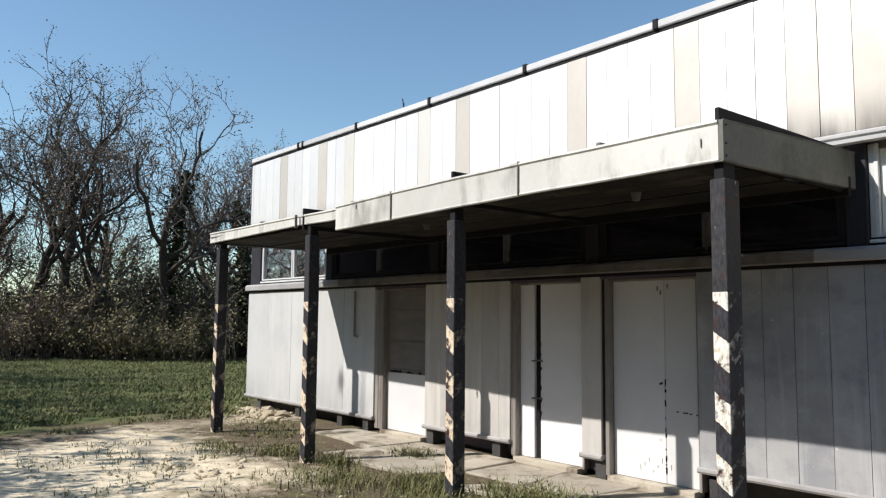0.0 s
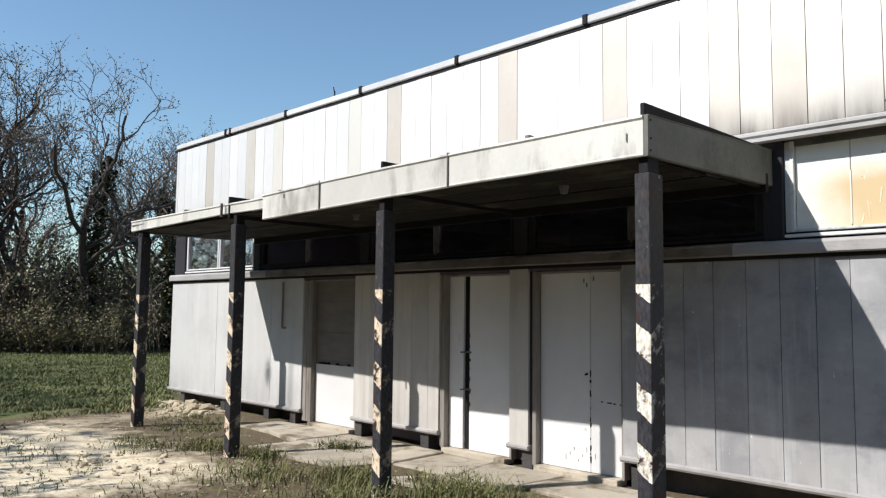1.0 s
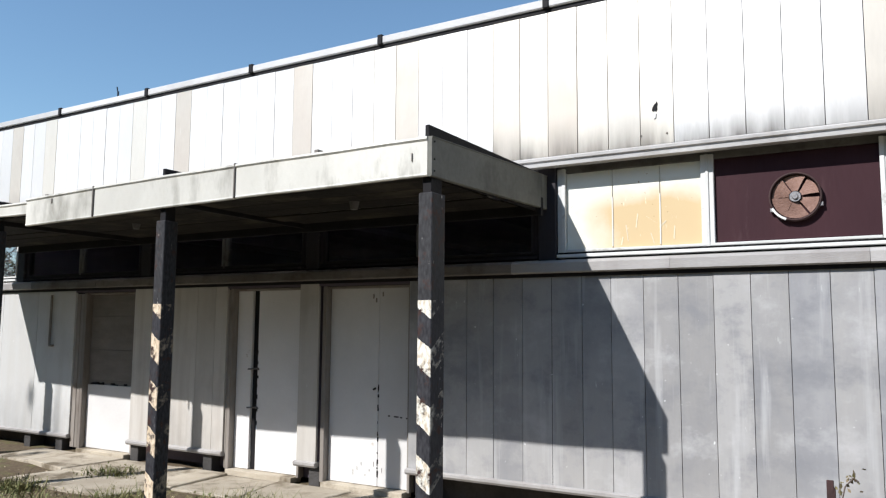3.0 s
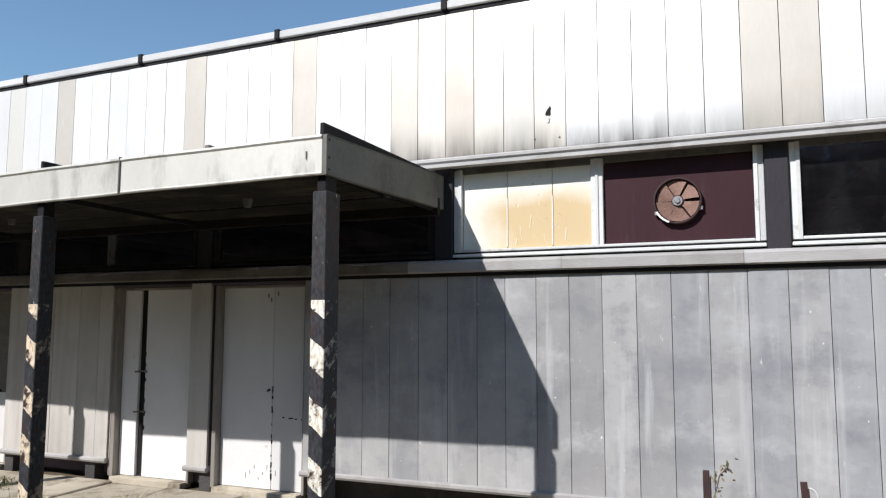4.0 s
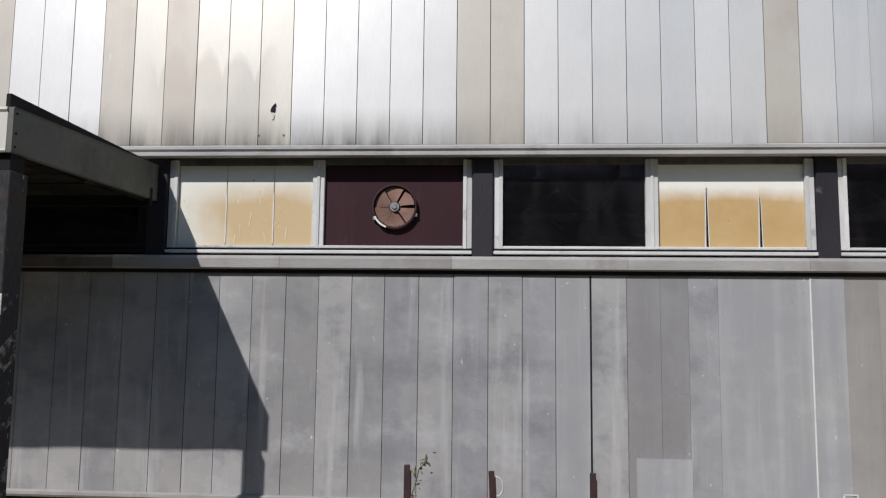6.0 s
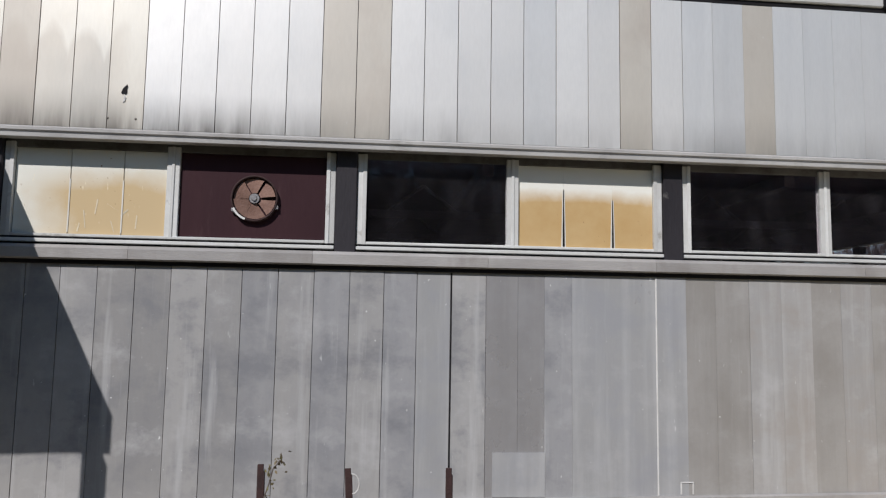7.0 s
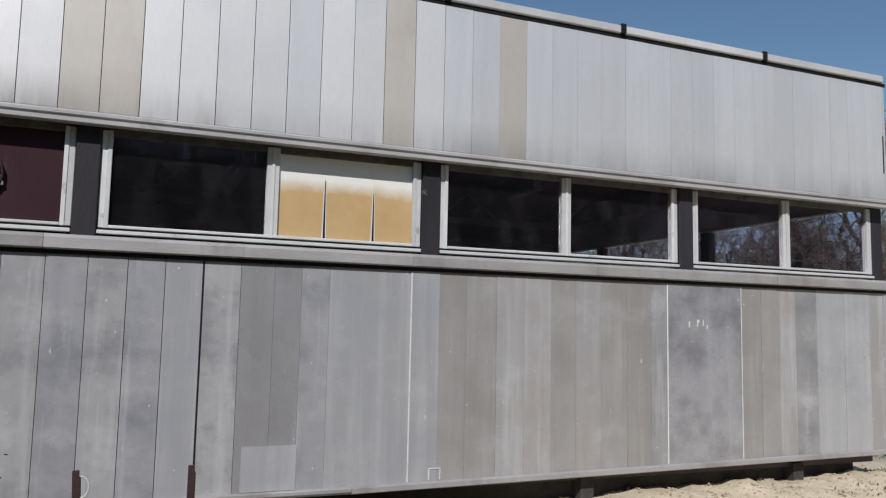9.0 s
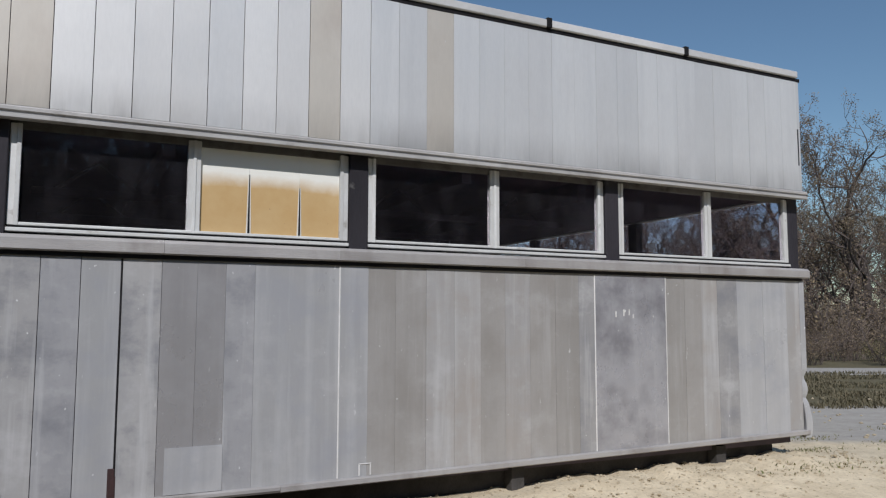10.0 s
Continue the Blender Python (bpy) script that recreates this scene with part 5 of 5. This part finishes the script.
for i in range(30):
    plant(TREES, (3, 0, 3, 1)[i % 4], 36 + 42 * i / 29 + rng.uniform(-2, 2), 58 - 30 * i / 29 + rng.uniform(-7, 7), rng.uniform(0.8, 1.15), rng.uniform(0, 360))
# the wood's edge on the camera's side of the yard, which the panes mirror and whose shade falls on the sand
for i in range(22):
    a = -62 + 124 * i / 21
    d = rng.uniform(21, 26)
    plant(TREES, rng.randint(0, 4), 1.5 + d * math.sin(radians(a)) * 1.5, -7 - d * math.cos(radians(a)), rng.uniform(0.75, 1.0), rng.uniform(0, 360))
for i in range(30):
    a = -66 + 132 * i / 29
    d = rng.uniform(19, 23)
    plant(SHRUBS, rng.randint(0, 3), 1.5 + d * math.sin(radians(a)) * 1.5, -7 - d * math.cos(radians(a)), rng.uniform(0.9, 1.4), rng.uniform(0, 360))
for i in range(7):
    plant(SHRUBS, (0, 2, 1)[i % 3], -13.0 + 1.2 * i, (-10.0 if i < 4 else -9.6) + rng.uniform(-0.25, 0.25), rng.uniform(1.05, 1.3), rng.uniform(0, 360))
plant(TREES, 3, -9.6, -13.6, 0.7, 15)
plant(TREES, 3, -7.6, -14.0, 0.7, 130)
plant(TREES, 2, -11.6, -13.9, 0.72, 60)
# oversized unseen shrubs, added to block low sky light and darken the panes
for i in range(44):
    a = -70 + 140 * i / 43
    d = rng.uniform(17, 20)
    plant(SHRUBS, rng.randint(0, 2), 1.5 + d * math.sin(radians(a)) * 1.6, -7 - d * math.cos(radians(a)), rng.uniform(2.5, 3.2), rng.uniform(0, 360))
# low undergrowth along the far side of the path
rng_edge = random.Random(5)
for i in range(26):
    u, v = 5.0 + 11.0 * (i + rng_edge.random()) / 26, rng_edge.uniform(27.6, 33.0)
    p = Vector((1.88, -6.19, 0)) + Vector((0.445, 0.896, 0)) * v + Vector((0.896, -0.445, 0)) * u * v / 18.0
    plant(SHRUBS, rng_edge.choice((1, 2, 1, 3)), p.x, p.y, rng_edge.uniform(0.35, 0.6), rng_edge.uniform(0, 360))
for i in range(18):
    u, v = 4.5 + 11.0 * (i + rng_edge.random()) / 18, rng_edge.uniform(38.0, 46.0)
    p = Vector((1.88, -6.19, 0)) + Vector((0.445, 0.896, 0)) * v + Vector((0.896, -0.445, 0)) * u * v / 18.0
    plant(SHRUBS, rng_edge.choice((1, 2, 1)), p.x, p.y, rng_edge.uniform(0.9, 1.3), rng_edge.uniform(0, 360))


# ---- paving, stakes, stones and weeds ----
pavement = structure(raw("pavement", [(-8.7, -1.25, -0.09), (-0.4, -1.25, -0.09), (-0.4, 0.2, -0.09), (-8.7, 0.2, -0.09), (-8.7, -1.25, -0.05), (-0.4, -1.25, -0.05), (-0.4, 0.2, -0.05), (-8.7, 0.2, -0.05)], [(0, 3, 2, 1), (4, 5, 6, 7), (0, 1, 5, 4), (1, 2, 6, 5), (2, 3, 7, 6), (3, 0, 4, 7)], PLINTH), "cracked pale concrete paving along the doors", "pavement")
rng = random.Random(5)
rows_y = (-1.38, -0.78, -0.02)
cols_x = [-8.75 + 0.86 * i for i in range(11)]
jit = {(i, j): (rng.uniform(-0.16, 0.16), rng.uniform(-0.1, 0.1) if j < 2 else 0.0) for i in range(11) for j in range(3)}
for j in range(2):
    for i in range(10):
        if (i, j) in ((0, 0), (1, 0), (4, 0), (6, 0), (9, 0)):
            continue
        quad = [(cols_x[a] + jit[a, b][0] + (0.2 if b else 0.0), rows_y[b] + jit[a, b][1]) for a, b in ((i, j), (i + 1, j), (i + 1, j + 1), (i, j + 1))]
        cx, cy = sum(p[0] for p in quad) / 4, sum(p[1] for p in quad) / 4
        z, tx, ty = rng.uniform(0.006, 0.026), rng.uniform(-0.008, 0.008), rng.uniform(-0.01, 0.01)
        rings = []
        for shrink, dz in ((0.985, -0.07), (0.985, -0.008), (0.965, 0.0)):
            rings.append([(cx + (p[0] - cx) * shrink, cy + (p[1] - cy) * shrink, z + dz + tx * (p[0] - cx) + ty * (p[1] - cy)) for p in quad])
        v, f = tube_points(rings)
        raw("slab", v, f, CONCRETE, pavement)


def stake(x, y, top, lean, extra):
    thing = empty("iron_stake", x, y, 0.0)
    tagged(thing, "rusty iron stake standing in the yard before the wall", "stake", "stakes before the wall")
    thing.rotation_euler = (0, lean, 0)
    part("bar", box(bmesh.new(), -0.022, 0.022, -0.012, 0.012, -0.2, top, 0.004), RUST_STAKE, thing)
    part("angle", box(bmesh.new(), 0.016, 0.03, -0.012, 0.034, -0.2, top - 0.05, 0.003), RUST_STAKE, thing)
    if extra == "wire":
        bm = bmesh.new()
        pts = [(0.03 + 0.05 * math.sin(a), -0.01, top - 0.11 - 0.07 * math.cos(a)) for a in [math.pi * k / 8 for k in range(9)]]
        for p, q in zip(pts, pts[1:]):
            cylinder(bm, p, q, 0.006, sides=6)
        part("wire_loop", bm, BEAD, thing, "loop of white wire")
    return thing


stake(0.88, -0.42, 0.63, 0.0, "")
stake(1.53, -0.42, 0.6, -0.05, "wire")
stake(2.235, -0.42, 0.6, 0.0, "")
vine = empty("vine", 0.92, -0.42, 0.0)
tagged(vine, "thin green creeper climbing a rusty stake", "plant")
vb = bmesh.new()
pts = [Vector((0.02 + 0.03 * math.sin(k * 1.3), -0.02, 0.1 * k)) for k in range(7)] + [Vector((0.1, -0.02, 0.66)), Vector((0.13, -0.02, 0.64))]
for p, q in zip(pts, pts[1:]):
    cylinder(vb, p, q, 0.005, sides=5)
part("stem", vb, TWIG, vine)
lv, lf = [], []
for k in range(46):
    leaf_quad(lv, lf, rng.choice(pts[2:]) + Vector((rng.gauss(0, 0.025), rng.gauss(0, 0.015), rng.gauss(0, 0.03))), rng.uniform(0.012, 0.028), rng)
raw("foliage", lv, lf, LEAF, vine)


STONE = surface("pale_rubble", (0.50, 0.43, 0.31), (0.34, 0.28, 0.19), 0.9, scale=8, fine=60, bump=0.4, vary=0.0)


def rubble(name, spots, label):
    """Loose stones, each a lump of its own, in one heap."""
    verts, faces = [], []
    cube = bmesh.new()
    bmesh.ops.create_icosphere(cube, subdivisions=1, radius=1)
    base = [v.co.copy() for v in cube.verts]
    tris = [[v.index for v in f.verts] for f in cube.faces]
    cube.free()
    for x, y, size in spots:
        k, seed = len(verts), rng.random() * 50
        m = Euler((rng.random() * 6, rng.random() * 6, rng.random() * 6)).to_matrix()
        z = ground_height(x, y)
        for c in base:
            q = m @ (c * (1 + 0.45 * noise.noise(c * 1.3 + Vector((seed, 0, 0)))))
            verts.append((x + q.x * size, y + q.y * size, z + (q.z * 0.65 + 0.25) * size))
        faces += [tuple(k + i for i in f) for f in tris]
    ob = raw(name, verts, faces, STONE)
    tagged(ob, label, "stones", kind="stuff")


spots = [(rng.uniform(4.5, 10.3), rng.gauss(-0.35, 0.4), abs(rng.gauss(0, 0.008)) + 0.004) for _ in range(1300)]
rubble("rubble", spots, "loose pale rubble along the foot of the wall")
spots = [(rng.uniform(-11.8, -9.8), rng.gauss(-0.35, 0.22), abs(rng.gauss(0, 0.04)) + 0.015) for _ in range(90)]
spots += [(rng.uniform(-11, -2.5), rng.uniform(-4.8, -0.9), abs(rng.gauss(0, 0.009)) + 0.004) for _ in range(900)]
spots += [(rng.gauss(-6.9, 0.5), rng.gauss(-3.0, 0.25), abs(rng.gauss(0, 0.018)) + 0.006) for _ in range(70)]
rubble("gravel", spots, "scattered white stones on bare soil")
spots = [(rng.uniform(9.8, 18), rng.uniform(-3, 5), abs(rng.gauss(0, 0.02)) + 0.008) for _ in range(250)]
rubble("gravel", spots, "scattered stones on pale sand")

BLADE = leaf_material("meadow_grass", (0.095, 0.14, 0.045), (0.19, 0.18, 0.08))
WEED = leaf_material("weed_leaves", (0.10, 0.13, 0.042), (0.21, 0.185, 0.085))


def blades(name, spots, material, label, wide=0.012):
    """Bent grass blades. spots: x, y, height."""
    verts, faces = [], []
    for x, y, h in spots:
        a, bend = rng.random() * math.tau, rng.uniform(0.2, 1.3) * h
        dx, dy = math.cos(a), math.sin(a)
        w = wide * rng.uniform(0.6, 1.4)
        z, k = ground_height(x, y) - 0.01, len(verts)
        verts += [(x - dy * w, y + dx * w, z), (x + dy * w, y - dx * w, z), (x + dx * bend * 0.35 + dy * w * 0.7, y + dy * bend * 0.35 - dx * w * 0.7, z + h * 0.6), (x + dx * bend * 0.35 - dy * w * 0.7, y + dy * bend * 0.35 + dx * w * 0.7, z + h * 0.6), (x + dx * bend, y + dy * bend, z + h)]
        faces += [(k, k + 1, k + 2, k + 3), (k + 3, k + 2, k + 4)]
    ob = raw(name, verts, faces, material)
    tagged(ob, label, "grass", kind="stuff")


spots = []
while len(spots) < 110000:
    away, across = rng.uniform(10.5, 31), rng.uniform(-0.62, -0.2)
    p = WOOD + AWAY * away + ACROSS * (across * away)
    edge = p.x + 0.42 * p.y + 2.6 * noise.noise((p.x * 0.5, p.y * 0.5, 0)) + 1.3 * noise.noise((p.x * 1.6, p.y * 1.6, 4))
    if edge < -12.0 - rng.random() * 1.2:
        spots.append((p.x, p.y, rng.uniform(0.035, 0.095) * (1.0 + 0.5 * noise.noise((p.x * 0.7, p.y * 0.7, 8)))))
blades("grass", spots, BLADE, "rough green meadow grass", 0.012)
spots = []
for cx, cy, r, n, h in ((-3.3, -1.55, 0.42, 1100, 0.26), (-4.55, -1.75, 0.35, 600, 0.22), (-6.1, -0.72, 0.3, 420, 0.1), (-7.2, -1.85, 0.35, 320, 0.13), (-7.9, -2.3, 0.4, 260, 0.1), (-2.75, -1.35, 0.2, 160, 0.16), (-1.9, -1.5, 0.25, 160, 0.14), (-5.4, -2.2, 0.5, 420, 0.14), (-6.3, -1.65, 0.25, 260, 0.15), (-8.6, -1.2, 0.5, 260, 0.08), (-9.6, -0.8, 0.5, 220, 0.09), (-3.9, -2.3, 0.4, 500, 0.22), (-4.1, -1.3, 0.15, 120, 0.14)):
    for _ in range(n):
        spots.append((rng.gauss(cx, r * 0.6), rng.gauss(cy, r * 0.45), h * rng.uniform(0.35, 1.15)))
for _ in range(2600):
    x, y = rng.uniform(-9.5, -0.5), rng.uniform(-4.5, -1.35)
    if noise.noise((x * 1.3, y * 1.3, 3)) > 0.05:
        spots.append((x, y, rng.uniform(0.03, 0.1)))
blades("weeds", spots, WEED, "sparse dry and green weeds in the yard", 0.0055)
lv, lf = [], []
for x, y, h in spots:
    z = ground_height(x, y)
    for k in range(1):
        leaf_quad(lv, lf, Vector((x + rng.gauss(0, 0.02), y + rng.gauss(0, 0.02), z + h * rng.uniform(0.1, 0.95))), rng.uniform(0.007, 0.018), rng)
tagged(raw("weed_leaves", lv, lf, WEED), "small leafy weeds on bare soil", "weeds", kind="stuff")
spots = []
for cx, cy, r in ((11.2, 1.2, 0.25), (12.4, 0.6, 0.5), (10.2, 0.4, 0.3), (8.6, -2.0, 0.6), (7.4, -1.4, 0.3), (13.5, 1.4, 0.5), (9.3, -0.5, 0.5)):
    for _ in range(160):
        spots.append((rng.gauss(cx, r), rng.gauss(cy, 0.1), rng.uniform(0.012, 0.045)))
blades("weeds", spots, WEED, "low dry weeds in cracks of the paving", 0.008)
spots = []
while len(spots) < 14000:
    u, v = rng.uniform(7.5, 13.5), rng.uniform(14.3, 24.0)
    p = Vector((1.88, -6.19, 0)) + Vector((0.445, 0.896, 0)) * v + Vector((0.896, -0.445, 0)) * u * v / 18.0
    if noise.noise((p.x * 0.6, p.y * 0.6, 1)) > -0.25:
        spots.append((p.x, p.y, rng.uniform(0.04, 0.12)))
blades("grass", spots, leaf_material("dry_lawn_grass", (0.085, 0.08, 0.045), (0.16, 0.135, 0.085)), "dry trampled lawn beyond the paving", 0.012)
